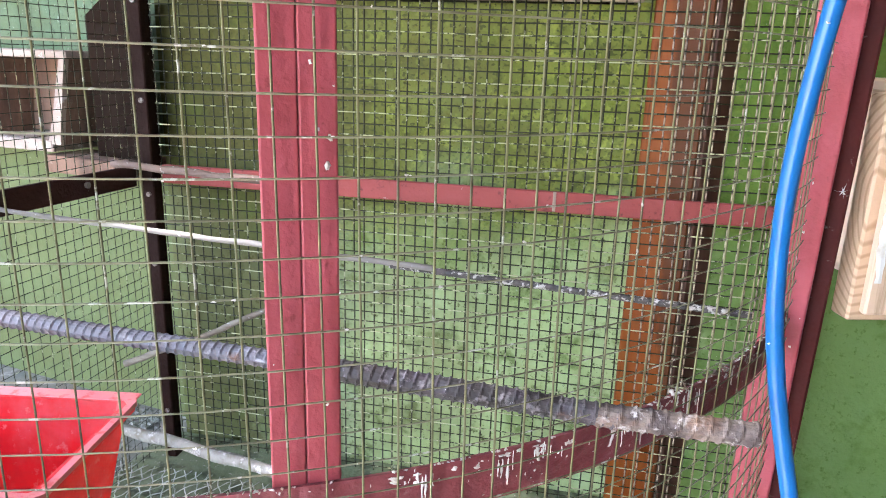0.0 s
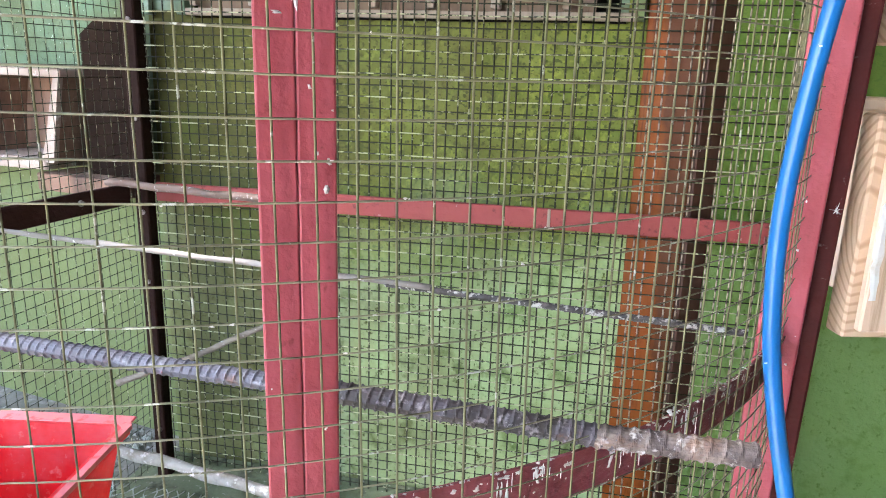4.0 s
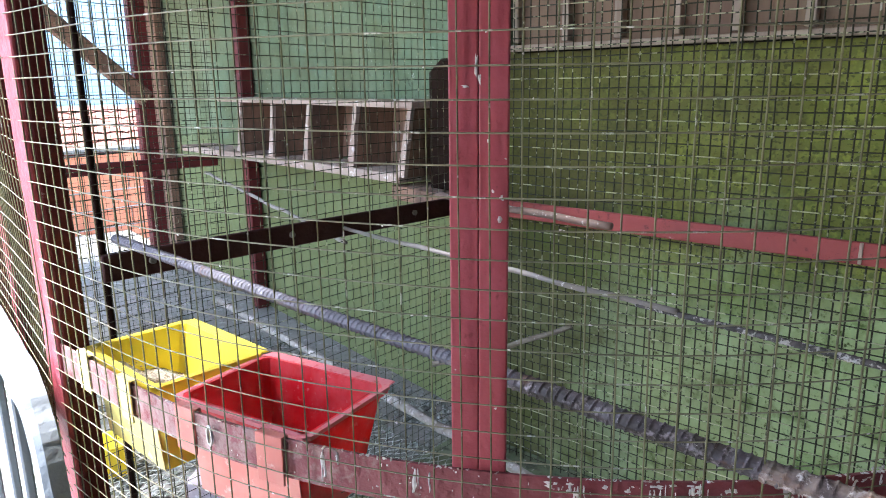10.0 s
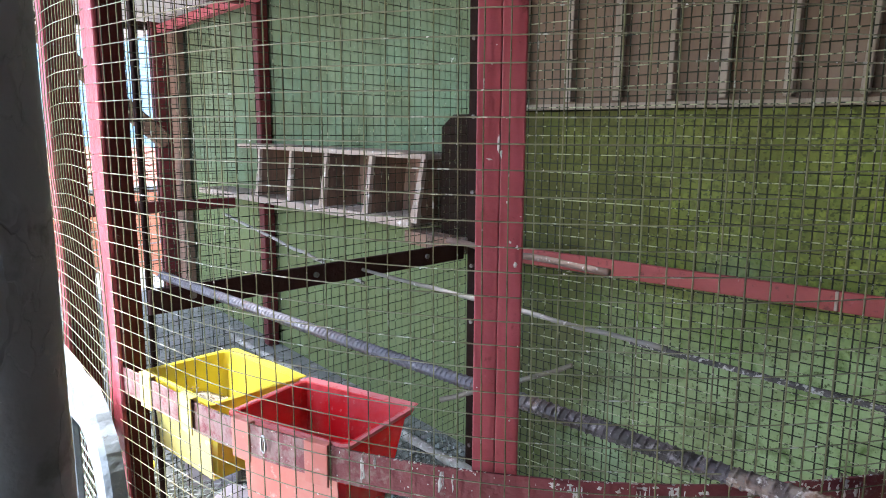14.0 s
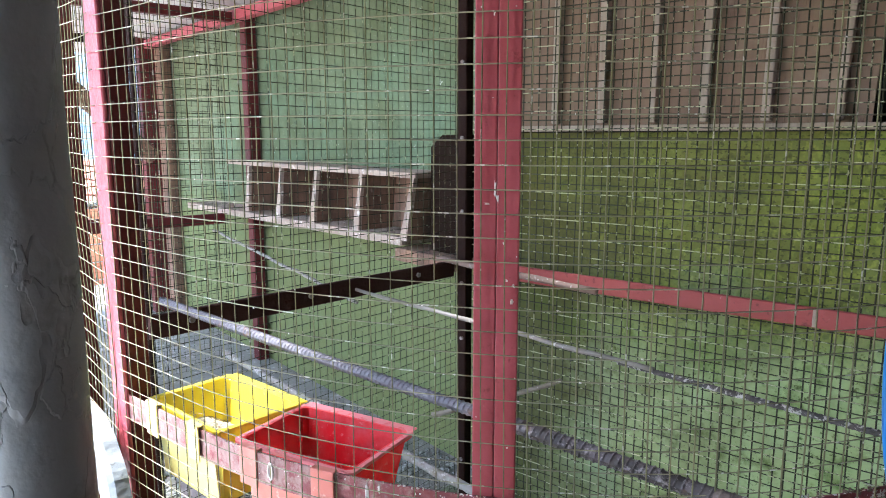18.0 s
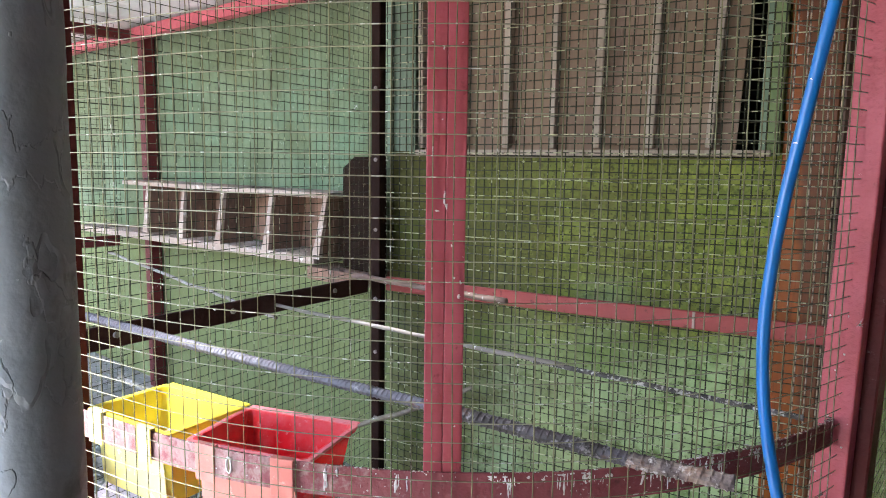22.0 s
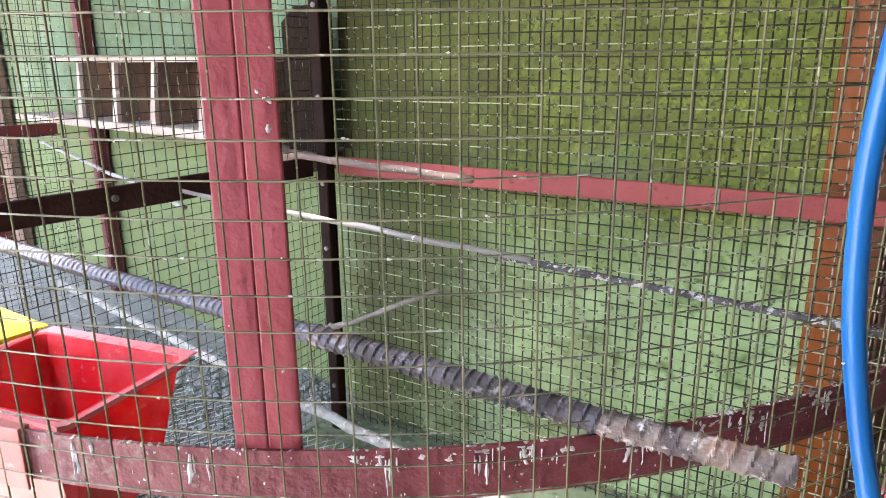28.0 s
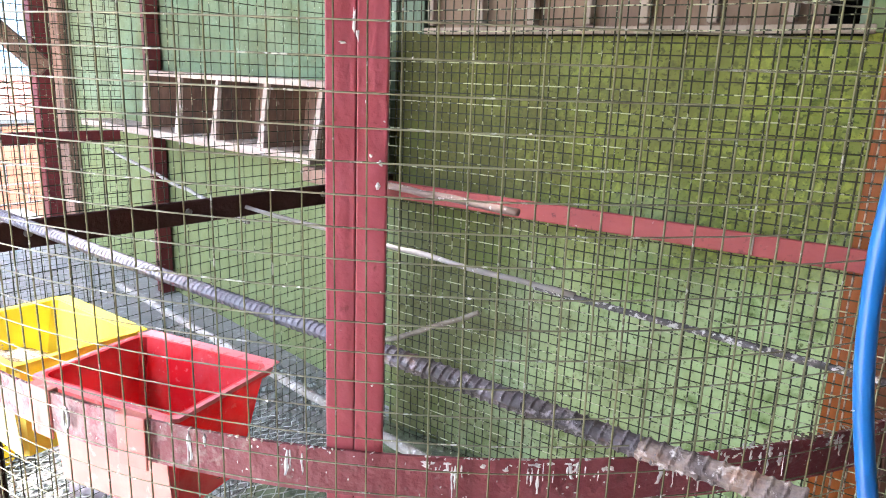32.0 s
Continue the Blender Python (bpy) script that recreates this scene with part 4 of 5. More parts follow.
def stick(name, pts, r0, r1, label, mat):
    bm = bmesh.new()
    fine = []
    for a, b in zip(pts, pts[1:]):
        for k in range(12):
            q = Vector(a).lerp(Vector(b), k / 12)
            fine.append(q + Vector((0, noise.noise(q * 9) * 0.006, noise.noise(q * 9 + Vector((3, 1, 2))) * 0.006)))
    fine.append(Vector(pts[-1]))
    m = len(fine)
    tube(bm, fine, lambda i, k: (r0 + (r1 - r0) * i / m) * (1 + 0.12 * math.sin(i * 1.7 + k)), 9)
    return solid(name, bm, mat, label, "perch", group="perches", smooth=True)


stick("wooden_perch", [(-1.02, 1.485, 1.275), (-0.43, 1.372, 1.275)], 0.009, 0.0085, "short brown wooden perch with a dark end", DARKSTICK)
stick("low_perch", [(-2.3, 1.53, 0.705), (-1.0, 1.313, 0.70), (-0.4, 1.215, 0.70), (0.28, 1.10, 0.70)], 0.0135, 0.0125, "pale wooden pole crusted with droppings low in the cage", CRUSTSTICK)
stick("branch_perch", [(-1.0, 1.43, 0.79), (-0.80, 1.47, 0.875), (-0.60, 1.515, 0.972)], 0.0085, 0.0065, "grey branch near the back corner", STICK)
stick("far_perch", [(-2.6, 1.70, 1.205), (-1.5, 1.315, 1.2), (-1.02, 1.14, 1.2)], 0.006, 0.005, "thin pale stick in the neighbouring cage", PALESTICK)

# ---- feeder bins ----
def bin_thing(name, mat, sunlit, rimmat, origin, turn, label, seed, reach):
    """Open stacking bin hung on the rail; local x along the rail, y inward, z up from the rim."""
    rng = random.Random(seed)
    heap = 0.064 if seed == 9 else 0.03
    top = thing(name, origin, label, "feed bin", "feed bins on the rail")
    M = Matrix.Translation(origin) @ Matrix.Rotation(radians(turn), 4, "Z")
    W, D, H, T = 0.195, 0.148, 0.124, 0.0035

    def shell(z):
        k = (z + H) / H
        return (W / 2 - 0.02 * (1 - k), 0.008 + 0.008 * (1 - k), D - 0.028 * (1 - k))
    bm = bmesh.new()

    def outline(hw, y0, y1, c):
        return [(-hw + c, y0), (hw - c, y0), (hw, y0 + c), (hw, y1 - c), (hw - c, y1), (-hw + c, y1), (-hw, y1 - c), (-hw, y0 + c)]

    def loop(z, inset):
        hw, y0, y1 = shell(z)
        return [bm.verts.new(M @ Vector((x, y, z))) for x, y in outline(hw - inset, y0 + inset, y1 - inset, 0.007)]
    seq = [loop(-H, 0), loop(-0.008, 0), loop(-0.008, -0.006), loop(0, -0.006), loop(0, T), loop(-H + T, T)]
    for a, b in zip(seq, seq[1:]):
        for k in range(8):
            bm.faces.new((a[k], a[(k + 1) % 8], b[(k + 1) % 8], b[k]))
    bm.faces.new(seq[0][::-1])
    bm.faces.new(seq[-1])
    body = part("body", bm, mat, top)
    for s in (-1, 1):
        bm = bmesh.new()
        box(bm, (0, -reach, -0.0085), (0.034, 0.0026, 0.052), bevel=0.0012, segs=2)
        box(bm, (0, 0.004 - reach, 0.0172), (0.034, 0.0105, 0.002), bevel=0.0008)
        box(bm, (0, 0.0085 - reach, 0.0085), (0.034, 0.0016, 0.019), bevel=0.0006)
        bmesh.ops.transform(bm, matrix=M @ Matrix.Translation((s * 0.0595 + 0.0245, 0, 0)) @ Matrix.Rotation(radians(4.0 * s if reach > 0.03 else 0.0), 4, "Z"), verts=bm.verts)
        part("hook", bm, sunlit, top, "hook over the rail, paler as in sun glare")
    # Added plate over the front wall that carries its painted glare.
    bm = bmesh.new()
    box(bm, (0, 0, 0), (W - 0.032, 0.0016, H - 0.014), (3.8, 0, 0), 0.0006)
    bmesh.ops.transform(bm, matrix=M @ Matrix.Translation((0, 0.0112, -H / 2 - 0.005)), verts=bm.verts)
    part("front_panel", bm, sunlit, body, "pale plate for the sunlit front")
    bm = bmesh.new()

    def rim_loop(z, out):
        return [bm.verts.new(M @ Vector((x, y, z))) for x, y in outline(W / 2 + out, 0.008 - out, D + out, 0.006)]
    seq = [rim_loop(-0.004, 0.0062), rim_loop(0.0006, 0.0062), rim_loop(0.0006, 0.0), rim_loop(-0.003, -0.0012)]
    for a, b in zip(seq, seq[1:]):
        for k in range(8):
            bm.faces.new((a[k], a[(k + 1) % 8], b[(k + 1) % 8], b[k]))
    part("rim", bm, rimmat, body, "worn paler rim")
    bm = newbox((0, D + 0.011, -0.0012), (W + 0.006, 0.012, 0.0026), bevel=0.001)
    bmesh.ops.transform(bm, matrix=M, verts=bm.verts)
    part("flange", bm, rimmat, body)
    bm = bmesh.new()
    bmesh.ops.create_grid(bm, x_segments=14, y_segments=10, size=1)
    for v in bm.verts:
        hx, hy = W / 2 - 0.017, D / 2 - 0.02
        x, y = v.co.x * hx, v.co.y * hy
        v.co = M @ Vector((x, y + D / 2 + 0.004, -H + heap + 0.012 * noise.noise(Vector((x * 30, y * 30, seed))) - 0.012 * (x / hx) - 0.025 * (y / hy)))
    part("seed", bm, SEED, body, "spilt seed husks")
    bm = bmesh.new()
    for _ in range(170):
        x, y = rng.gauss(-0.2, 0.5), rng.gauss(-0.3, 0.5)
        if abs(x) > 0.95 or abs(y) > 0.95:
            continue
        z = -H + heap - 0.012 * x - 0.025 * y + rng.uniform(0.002, 0.011)
        splat(bm, M @ Vector((x * (W / 2 - 0.018), y * (D / 2 - 0.021) + D / 2 + 0.004, z)), (rng.gauss(0, 0.6), rng.gauss(0, 0.6), 1), (rng.uniform(0.0012, 0.003), rng.uniform(0.001, 0.002)), rng)
    hk = part("husks", bm, HUSK, body, "pale empty husks")
    hk["kind"] = "stuff"
    return top


bin_thing("feed_bin", REDPLASTIC, SUNLITRED, DUSTYRED, (-0.386, 0.418, 1.224), 10.0, "red plastic stacking bin with seed hung on the rail", 5, 0.0332)
bin_thing("feed_bin", YELLOWPLASTIC, SUNLITYELLOW, YELLOWPLASTIC, (-0.617, 0.394, 1.228), -1.5, "yellow plastic stacking bin with seed hung on the rail", 9, 0.0237)

# ---- hose ----
bm = bmesh.new()
hz = [(2.05, 0.346), (1.94, 0.316), (1.82, 0.288), (1.7, 0.270), (1.6, 0.253), (1.52, 0.244), (1.43, 0.238), (1.33, 0.244), (1.24, 0.261), (1.16, 0.282), (1.12, 0.292), (0.95, 0.331), (0.6, 0.371), (0.03, 0.411)]
pts = []
for (za, xa), (zb, xb) in zip(hz, hz[1:]):
    for k in range(5):
        pts.append((xa + (xb - xa) * k / 5, 0.71, za + (zb - za) * k / 5))
pts.append((hz[-1][1], 0.71, hz[-1][0]))
sm = [Vector(p) for p in pts]
for _ in range(6):
    sm = [sm[0]] + [(a + b * 2 + c) / 4 for a, b, c in zip(sm, sm[1:], sm[2:])] + [sm[-1]]
tube(bm, [(0.5, 0.72, 2.27), (0.42, 0.715, 2.2), (0.376, 0.712, 2.13)] + sm, 0.0078, 14)
hose = thing("hose", (0.4, 0.7, 0), "blue plastic hose hanging before the netting", "hose")
part("tube", bm, HOSE, hose, smooth=True)
hr = random.Random(8)
for z, x in ((1.735, 0.2605), (1.57, 0.236), (1.30, 0.232), (1.66, 0.249)):
    bm = bmesh.new()
    splat(bm, (x + 0.011, 0.7021, z), (0, -1, 0), (hr.uniform(0.0015, 0.0035), hr.uniform(0.0007, 0.0015)), hr)
    part("scuff", bm, FLUFF, hose, "pale scuff")

# ---- grey pipe ----
bm = bmesh.new()
zs = [0.1 * i for i in range(10)] + [0.95 + 0.0045 * i for i in range(314)] + [2.38, 2.4]
pts = [(-0.333, 0.107, z) for z in zs]


def coat(i, k):
    a = 2 * math.pi * k / 88
    p = Vector((math.cos(a) * 0.9, math.sin(a) * 0.9, zs[i] * 9.0))
    n1 = noise.noise(p * 1.1)
    n2 = noise.noise(p * 2.6 + Vector((4, 0, 0)))
    return 0.0446 + 0.0007 * noise.noise(p * 0.6) + (0.0005 if n1 > 0.12 else 0.0) + (0.0003 if n2 > 0.2 else 0.0) + 0.00005 * noise.noise(p * 7)


tube(bm, pts, coat, 88)
solid("pipe_column", bm, PIPEPAINT, "grey-white painted steel pipe column with lumpy peeling paint", "column", "structure", smooth=True)

# ---- white fence ----
fence = thing("white_railing", FB @ Vector((-1.2, -0.03, 0)), "white painted metal railing in front of the neighbouring cage", "railing")
path = [(-2.7 + 0.06 * i, 1.16) for i in range(44)]
path += [(-0.058 + 0.13 * math.sin(a * math.pi / 40), 1.033 + 0.13 * math.cos(a * math.pi / 40)) for a in range(0, 21)] + [(0.072, 0.98 - 0.04 * i) for i in range(25)]
bm = bmesh.new()
rows = []
for i, (x, z) in enumerate(path):
    a, b = path[max(i - 1, 0)], path[min(i + 1, len(path) - 1)]
    dx, dz = b[0] - a[0], b[1] - a[1]
    ln = math.hypot(dx, dz)
    nx, nz = -dz / ln, dx / ln
    wo, wi = (0.04 + 0.006 * noise.noise(Vector((x * 14, z * 14, k))) + 0.004 * noise.noise(Vector((x * 40, z * 40, k))) for k in (1, 5))
    rows.append([bm.verts.new((x + nx * o, y, z + nz * o)) for o, y in ((-wi * 0.85, -0.044), (wo * 0.85, -0.044), (wo, -0.036), (wo, -0.016), (-wi, -0.016), (-wi, -0.036))])
for a, b in zip(rows, rows[1:]):
    for k in range(6):
        bm.faces.new((a[k], a[(k + 1) % 6], b[(k + 1) % 6], b[k]))
bm.faces.new(rows[0])
bm.faces.new(rows[-1][::-1])
part("bent_rail", moved(bm, FB), WHITEPAINT, fence, "white flat rail bent down into an upright")
for x in (-0.16, -0.42, -0.95, -1.5, -2.05):
    part("upright", fbox((x, -0.037, 0.57), (0.042, 0.014, 1.1), bevel=0.003), WHITEPAINT, fence)
part("bottom_rail", fbox((-1.32, -0.03, 0.12), (2.6, 0.03, 0.05), bevel=0.005), WHITEPAINT, fence)
pth, ln, nrm = straight((FB @ Vector((-2.6, -0.012, 0)))[:2], (FB @ Vector((0.07, -0.012, 0)))[:2])
bm = bmesh.new()
for j in range(46):
    z = 0.16 + j * 0.0215
    tube(bm, [pth(0) + Vector((0, 0, z)), pth(ln) + Vector((0, 0, z))], 0.0012, 4)
for i in range(int(ln / 0.022)):
    tube(bm, [pth(i * 0.022) + Vector((0, 0.002, 0.15)), pth(i * 0.022) + Vector((0, 0.002, 1.14))], 0.0012, 4)
part("infill_netting", bm, FLOORWIRE, fence, "fine wire netting in the railing")["kind"] = "stuff"

# ---- pine boxes ----
def pine_box(z0, z1, label):
    """Local x runs along the front from its near corner, y into the box."""
    px, py, turn = 0.408, 1.0, 15.0
    top = thing("pine_nest_box", (px, py, z0), label, "nest box", "pine boxes on the cage side")
    M = pose(px, py, 0, 0, 0, turn)
    h = z1 - z0

    def board(name, x0, x1, y0, y1, a, b, mat, text="", bevel=0.003):
        bm = newbox(((x0 + x1) / 2, (y0 + y1) / 2, (a + b) / 2), (x1 - x0, y1 - y0, b - a), bevel=bevel)
        bmesh.ops.transform(bm, matrix=M, verts=bm.verts)
        return part(name, bm, mat, top, text)
    board("front_plank", 0.0, 0.3, 0.0, 0.036, z0, z1, ENDGRAIN, "thick pine plank with end grain")
    panel = board("front_panel", 0.012, 0.3, -0.014, -0.0005, z0 + 0.012, z1 - 0.03, PINE, "pale pine front panel")
    board("side_board", 0.1, 0.125, 0.0365, 0.2, z0 + 0.01, z1, PINE)
    board("side_board", 0.275, 0.3, 0.0365, 0.2, z0 + 0.01, z1, PINE)
    board("base", 0.126, 0.274, 0.0365, 0.2, z0 + 0.01, z0 + 0.026, PINE)
    board("lid", 0.03, 0.31, -0.018, 0.21, z1 + 0.0005, z1 + 0.017, PINE)
    rr = random.Random(int(z0 * 100))
    bm = bmesh.new()
    drip(bm, Vector((0.021, -0.0143, z1 - 0.1)), Vector((1, 0, 0)), Vector((0, -1, 0)), 0.009, h * 0.45, rr, 16)
    bmesh.ops.transform(bm, matrix=M, verts=bm.verts)
    part("paint_smear", bm, SMEAR, panel, "white smear on the pine")


pine_box(1.229, 1.51, "new pine nest box fixed outside the netting")
pine_box(1.588, 1.9, "upper new pine nest box fixed outside the netting")

# ---- outside at the far end ----
rng = random.Random(3)
bw = thing("brick_wall", (-5.6, 1.6, 0), "low wall of orange hollow bricks outside", "wall", kind="structure")
part("mortar_core", newbox((-5.6, 1.5, 0.53), (0.09, 4.4, 1.06), bevel=0.0), MORTAR, bw)
brick_me = None
for row in range(7):
    for i in range(15):
        y = -0.6 + i * 0.3 + (0.15 if row % 2 else 0)
        if brick_me is None:
            bm = bmesh.new()
            box(bm, (0, 0, 0), (0.12, 0.288, 0.14), bevel=0.004)
            brick_me = finish(bm, "brick", BRICK)
        ob = new("brick", brick_me)
        ob.parent = bw
        ob.location = Vector((-5.6 + rng.uniform(-0.004, 0.004), y, 0.075 + row * 0.152)) - BASE[bw]

part("coping", newbox((-5.6, 1.5, 1.095), (0.17, 4.5, 0.035), bevel=0.006), CONCRETE, bw, "stained concrete coping")
solid("wall_neighbour", newbox((-9.0, 2.5, 2.2), (0.2, 12.0, 4.4), bevel=0.02), PALEBLUE, "pale blue painted wall of a neighbouring building", "wall", "structure")
roof_out = thing("tiled_roof", (-6.4, 1.5, 1.2), "low terracotta tiled roof beyond the brick wall", "roof", kind="structure")
part("deck", newbox((-6.5, 1.5, 1.2), (1.5, 4.6, 0.03), (0, 13, 0), 0.0), ROOFTILE, roof_out)
bm = bmesh.new()
for k in range(9):
    a0, a1 = math.pi * k / 9, math.pi * (k + 1) / 9
    bm.faces.new([bm.verts.new((x, -0.1 * math.cos(a), 0.022 * math.sin(a) + dz)) for x, a, dz in ((0.14, a0, 0.015), (0.14, a1, 0.015), (-0.14, a1, 0), (-0.14, a0, 0))])
tile_me = finish(bm, "roof_tile", ROOFTILE)
for row in range(6):
    for i in range(22):
        ob = new("roof_tile", tile_me)
        ob.parent = roof_out
        x = -5.9 - row * 0.24
        ob.matrix_local = pose(x - BASE[roof_out].x, -0.65 + i * 0.2 - BASE[roof_out].y, 1.2 - (x + 6.5) * 0.231 + 0.025 - BASE[roof_out].z, 0, 13, 0)

# gravel on the floor
rng = random.Random(11)
verts, faces = [], []
for _ in range(5200):
    x, y = rng.uniform(-2.35, 0.1), rng.uniform(0.45, 1.75)
    if y > 1.58 and x > -1.1 or y < 0.45 - 0.18 * (x + 0.75):
        continue
    if x > -1.02 and rng.random() > math.exp(-(x + 1.02) / 0.05) or (x - CX) ** 2 + (y - CY) ** 2 > (R - 0.04) ** 2 and x > -0.7:
        continue
    s = rng.choice((0.006, 0.008, 0.011, 0.016)) * rng.uniform(0.7, 1.2)
    b0 = len(verts)
    a = rng.uniform(0, 6.28)
    for dx, dy, dz in ((1, 0, 0.2), (0, 1, 0.1), (-1, 0.1, 0.25), (0.1, -1, 0.1), (0.1, 0, 0.8)):
        verts.append((x + s * (dx * math.cos(a) - dy * math.sin(a)) * rng.uniform(0.7, 1.2), y + s * (dx * math.sin(a) + dy * math.cos(a)), FLOOR + 0.002 + s * dz))
    faces += [(b0, b0 + 1, b0 + 4), (b0 + 1, b0 + 2, b0 + 4), (b0 + 2, b0 + 3, b0 + 4), (b0 + 3, b0, b0 + 4)]
me = bpy.data.meshes.new("gravel")
me.from_pydata(verts, [], faces)
me.materials.append(STONE)
tagged(new("gravel", me), "loose grey gravel on the cage floor", "gravel", kind="stuff")

# ---- droppings, splashes and small leavings ----
rng = random.Random(21)


bm = bmesh.new()
for _ in range(46):
    a = rng.choice((-66, -57.5, -56, -52, -50, -49, -44, -42, -38, -33, -24, -71)) + rng.gauss(0, 0.7)
    o = arc(a, 1.0) - Vector((CX, CY, 0))
    z = 1.2395 - abs(rng.gauss(0, 0.005))
    drip(bm, arc(a, R + 0.0114, z), Vector((-o.y, o.x, 0)), o, rng.choice((0.0007, 0.0012, 0.002, 0.0036)) * rng.uniform(0.7, 1.2), min(rng.uniform(0.005, 0.03), z - 1.2), rng)
for _ in range(150):
    a = rng.choice((-77, -66, -57, -52, -49, -43, -38, -33, -20)) + rng.gauss(0, 2.5)
    if not -89 < a < 10:
        continue
    o = arc(a, 1.0) - Vector((CX, CY, 0))
    splat(bm, arc(a, R + 0.0114, rng.uniform(1.201, 1.2395)), o, (rng.uniform(0.0004, 0.0014), rng.uniform(0.0004, 0.002)), rng)
for _ in range(90):
    a = rng.gauss(-42, 16)
    if -88 < a < 20:
        splat(bm, arc(a, R + 0.0105, 1.2402), (0, 0, 1), (rng.uniform(0.0008, 0.003), rng.uniform(0.0008, 0.003)), rng)
for _ in range(60):
    a = rng.choice((-57, -52, -50, -44, -41, -34, -30)) + rng.gauss(0, 1.2)
    o = arc(a, 1.0) - Vector((CX, CY, 0))
    splat(bm, arc(a, R + 0.0114, 1.238 - abs(rng.gauss(0, 0.007))), o, (rng.uniform(0.001, 0.0045), rng.uniform(0.001, 0.003)), rng)
dr = part("dropping_streaks", bm, DROPPING, frame_front, "white dropping streaks on the rail")
dr["kind"] = "stuff"
o = arc(A_MID, 1.0) - Vector((CX, CY, 0))
t_ = Vector((-o.y, o.x, 0))
bm = bmesh.new()
for du, z, sx, sz in ((-0.002, 1.588, 0.0016, 0.012), (0.001, 1.578, 0.002, 0.006), (-0.010, 1.572, 0.005, 0.0016), (0.0175, 1.467, 0.003, 0.003), (0.019, 1.484, 0.0025, 0.0028), (0.012, 1.49, 0.0015, 0.0015), (-0.015, 1.14, 0.007, 0.007), (-0.009, 1.125, 0.004, 0.005), (0.015, 1.3, 0.0015, 0.0018), (0.008, 1.53, 0.0015, 0.002)):
    splat(bm, arc(A_MID, R + 0.0073, z) + t_ * du, o, (sx, sz), rng)
for _ in range(16):
    splat(bm, arc(A_MID, R + 0.0073, rng.uniform(0.9, 2.0)) + t_ * rng.uniform(-0.023, 0.023), o, rng.uniform(0.0006, 0.0016), rng)
dr = part("dropping_spots", bm, DROPPING, frame_front, "white dropping spots on the post")
dr["kind"] = "stuff"
bm = bmesh.new()
for _ in range(26):
    u = rng.uniform(-0.021, 0.021)
    z = rng.uniform(0.9, 1.95)
    splat(bm, (0.336 + 0.0192 * (z - 1.385) - 0.0063 + 0.97 * u, 0.998 - 0.0253 - 0.242 * u, z), (-0.242, -0.97, 0), rng.uniform(0.0008, 0.0026), rng)
dr = part("dropping_spots", bm, DROPPING, frame_front, "white dropping spots on the post")
dr["kind"] = "stuff"
# specks caught on the wires
bm = bmesh.new()
for _ in range(260):
    a = rng.uniform(-92, 22)
    z = FLOOR + PITCH * rng.randint(18, 66) + rng.uniform(-0.001, 0.001)
    n_ = arc(a, 1.0) - Vector((CX, CY, 0))
    splat(bm, arc(a, RM + 0.0022, z), n_, (rng.uniform(0.0007, 0.0025), rng.uniform(0.0006, 0.0011)), rng)
dr = part("wire_specks", bm, DROPPING, frame_front, "white specks dried on the wires")
dr["kind"] = "stuff"
bm = bmesh.new()
for _ in range(170):
    a = rng.uniform(-40, 8)
    p = arc(a, R + 0.006 + rng.gauss(0, 0.004), 1.2405) if a < A_BEND else Vector((0.36, 1.07, 1.2405)).lerp(Vector((0.44, 1.55, 1.2405)), rng.random())
    splat(bm, p, (rng.gauss(0, 0.4), rng.gauss(0, 0.4), 1), (rng.uniform(0.0015, 0.006), rng.uniform(0.001, 0.004)), rng)
dr = part("debris", bm, DEBRIS, frame_front, "brown crumbs and fluff caught on the rail")
dr["kind"] = "stuff"


def feather(at, size, seed):
    r = random.Random(seed)
    bm = bmesh.new()
    for _ in range(16):
        d = Vector((r.gauss(0, 1), r.gauss(0, 1), r.gauss(0, 1))).normalized() * size * r.uniform(0.5, 1.0)
        p0 = Vector(at)
        side = d.cross(Vector((0.3, 0.2, 1))).normalized() * size * 0.07
        vs = [bm.verts.new(p0 - side), bm.verts.new(p0 + side), bm.verts.new(p0 + d)]
        bm.faces.new(vs)
        vs = [bm.verts.new(p0 - side + Vector((0, 0, 0.0004))), bm.verts.new(p0 + d), bm.verts.new(p0 + side + Vector((0, 0, 0.0004)))]
        bm.faces.new(vs)
    return solid("feather", bm, FLUFF, "small white down feather caught in the netting", "feather", group="feathers on the netting")


feather((0.348, 0.912, 1.406), 0.012, 1)
feather((0.36, 1.05, 1.31), 0.012, 2)
feather((0.318, 0.93, 1.13), 0.009, 3)
feather((0.345, 0.99, 1.225), 0.013, 4)
feather((0.335, 0.975, 1.62), 0.008, 5)
feather((-1.007, 1.483, 1.801), 0.016, 6)

bm = bmesh.new()
hr = random.Random(31)
for _ in range(70):
    a = hr.choice((-84, -79, -70, -66)) + hr.gauss(0, 2.0)
    if a > -90:
        splat(bm, arc(a, R + 0.0105 + hr.gauss(0, 0.0012), 1.2402), (hr.gauss(0, 0.5), hr.gauss(0, 0.5), 1), (hr.uniform(0.001, 0.0028), hr.uniform(0.0008, 0.0018)), hr)
dr = part("husks", bm, HUSK, frame_front, "seed husks spilt on the rail")
dr["kind"] = "stuff"

# diamond netting lying on the gravel
bm = bmesh.new()
fx0, fx1, fy0, fy1, fp = -1.75, -0.48, 0.62, 1.46, 0.031
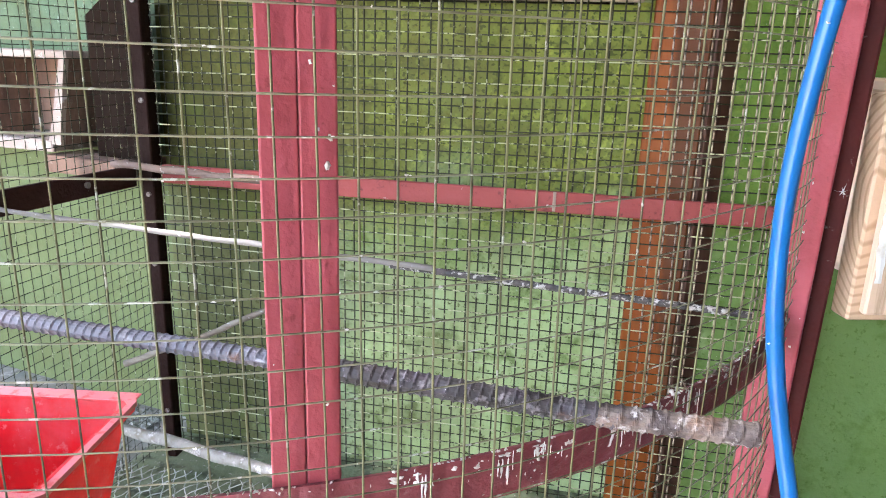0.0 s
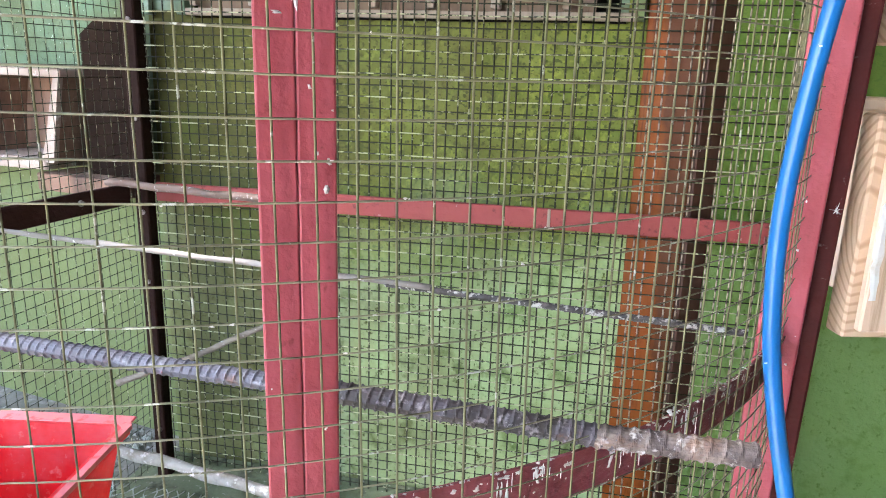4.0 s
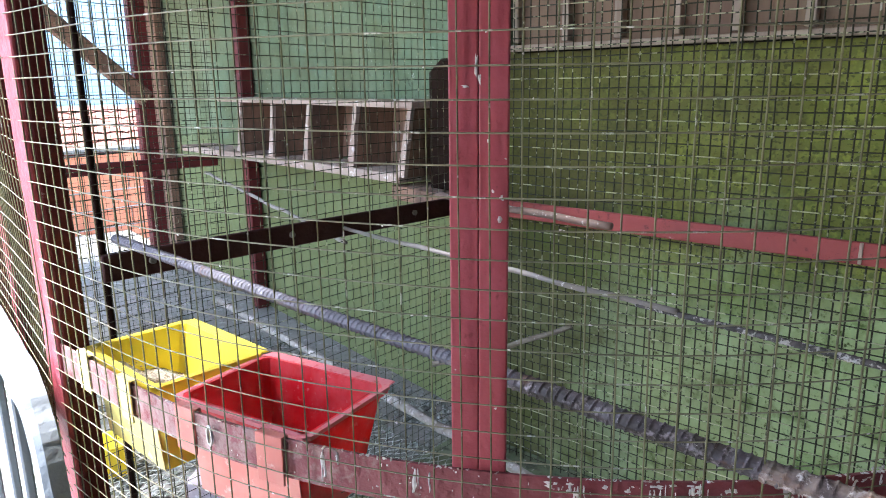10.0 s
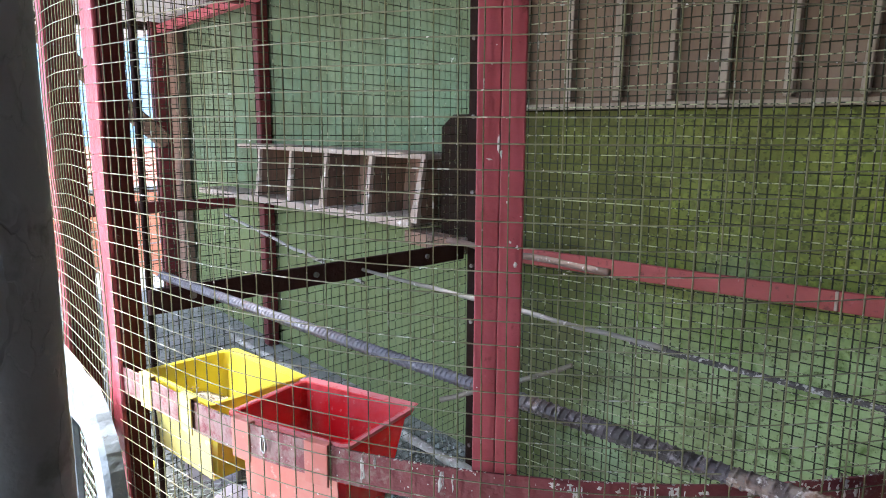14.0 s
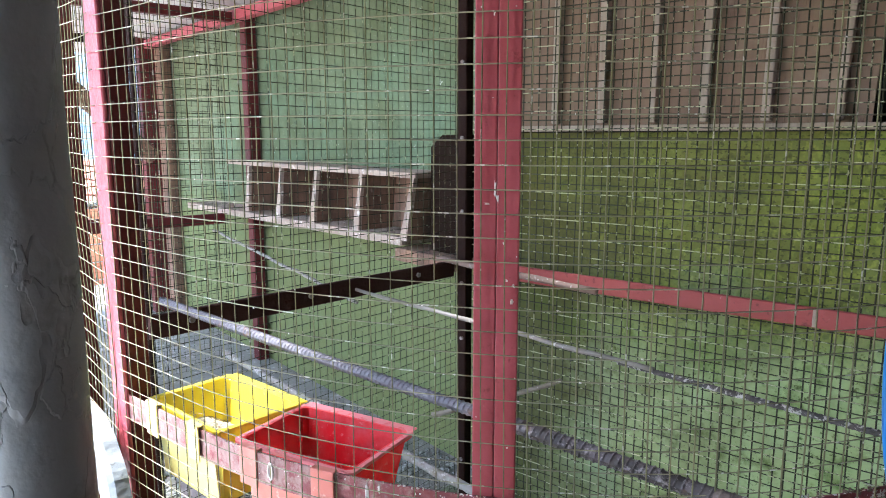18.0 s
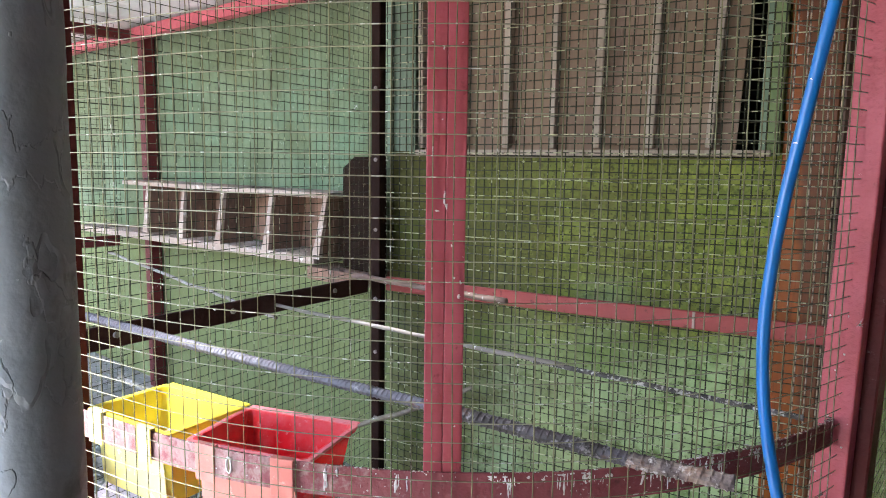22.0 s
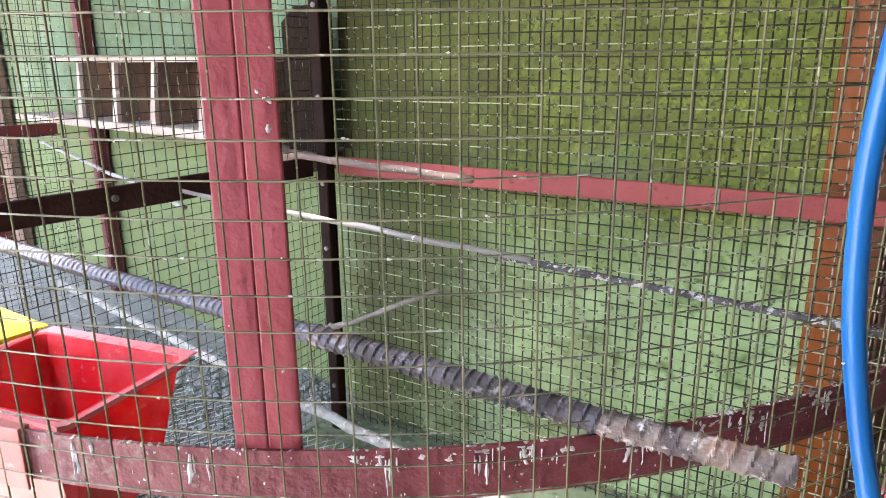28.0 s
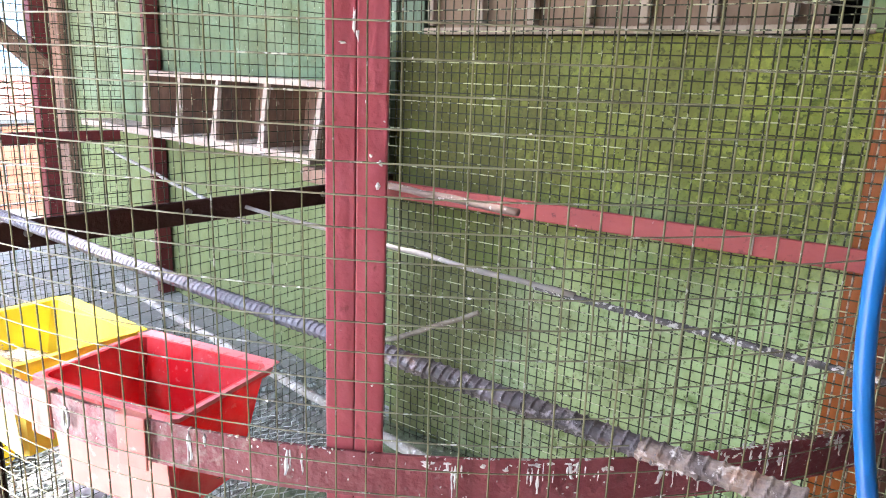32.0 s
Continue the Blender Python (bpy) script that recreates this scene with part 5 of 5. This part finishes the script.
for sgn in (-1, 1):
    for i in range(-30, 70):
        pts = []
        for k in range(46):
            u = k / 45
            y = fy0 + (fy1 - fy0) * u
            x = fx0 + i * fp + sgn * 0.62 * (y - fy0) + 0.004 * math.sin(k * 1.9 + i)
            if fx0 < x < fx1 and (x - CX) ** 2 + (y - CY) ** 2 < (R - 0.03) ** 2 + (1.0 if x < -0.9 else 0.0):
                pts.append((x, y, FLOOR + 0.024 + 0.006 * noise.noise(Vector((x * 6, y * 6, 0.5))) + 0.0012 * sgn * math.cos(k * 2.1)))
        if len(pts) > 3:
            tube(bm, pts, 0.0016, 4)
tagged(solid("floor_netting", bm, FLOORWIRE, "", "", smooth=True), "grey-green diamond wire netting lying on the gravel", "wire netting", kind="stuff")

# rubble on the floor
def lump(name, at, size, turn, mat, label, cat, rough=0.12, seed=0):
    bm = bmesh.new()
    bmesh.ops.create_cube(bm, size=1.0)
    bmesh.ops.subdivide_edges(bm, edges=bm.edges[:], cuts=3, use_grid_fill=True)
    for v in bm.verts:
        v.co *= 1 - 0.09 * max(0.0, v.co.length - 0.6)
        v.co += v.co.normalized() * noise.noise(v.co * 3 + Vector((seed, 0, 0))) * rough
    bmesh.ops.scale(bm, vec=size, verts=bm.verts)
    bmesh.ops.transform(bm, matrix=pose(at[0], at[1], at[2], 0, 0, turn), verts=bm.verts)
    return solid(name, bm, mat, label, cat)


lump("stone_block", (-1.66, 1.09, FLOOR + 0.035), (0.25, 0.17, 0.085), -52, PALESTONE, "mauve-grey stone block lying on the gravel", "stone", 0.06, 1)
lump("stone_chunk", (-1.33, 0.95, FLOOR + 0.03), (0.19, 0.15, 0.085), 30, PALESTONE, "pale pinkish stone chunk on the gravel", "stone", 0.07, 2)
lump("stone", (-1.1, 0.75, FLOOR + 0.02), (0.09, 0.06, 0.05), 60, STONE, "grey stone on the gravel", "stone", 0.15, 4)
bm = bmesh.new()
prof = [(0.046, 0.004), (0.054, 0.1), (0.06, 0.102), (0.06, 0.096), (0.057, 0.094), (0.05, 0.0)]
loops = [[bm.verts.new((-1.70 + r * math.cos(2 * math.pi * k / 24), 0.80 + r * math.sin(2 * math.pi * k / 24), FLOOR + 0.004 + z)) for k in range(24)] for r, z in prof]
for a, b in zip(loops, loops[1:]):
    for k in range(24):
        bm.faces.new((a[k], a[(k + 1) % 24], b[(k + 1) % 24], b[k]))
bm.faces.new(loops[0][::-1])
bm.faces.new(loops[-1])
solid("cup", bm, YELLOWPLASTIC, "yellow plastic cup standing on the gravel", "cup", smooth=True)

# steel ring on the rail beside the red bin
bm = bmesh.new()
c = arc(-80.0, R + 0.0155, 1.222)
pts = [c + Vector((0.0045 * math.cos(k * math.pi / 8), 0, 0.011 * math.sin(k * math.pi / 8))) for k in range(17)]
tube(bm, pts, 0.0014, 6)
part("ring", bm, STEEL, frame_front, "small steel ring")
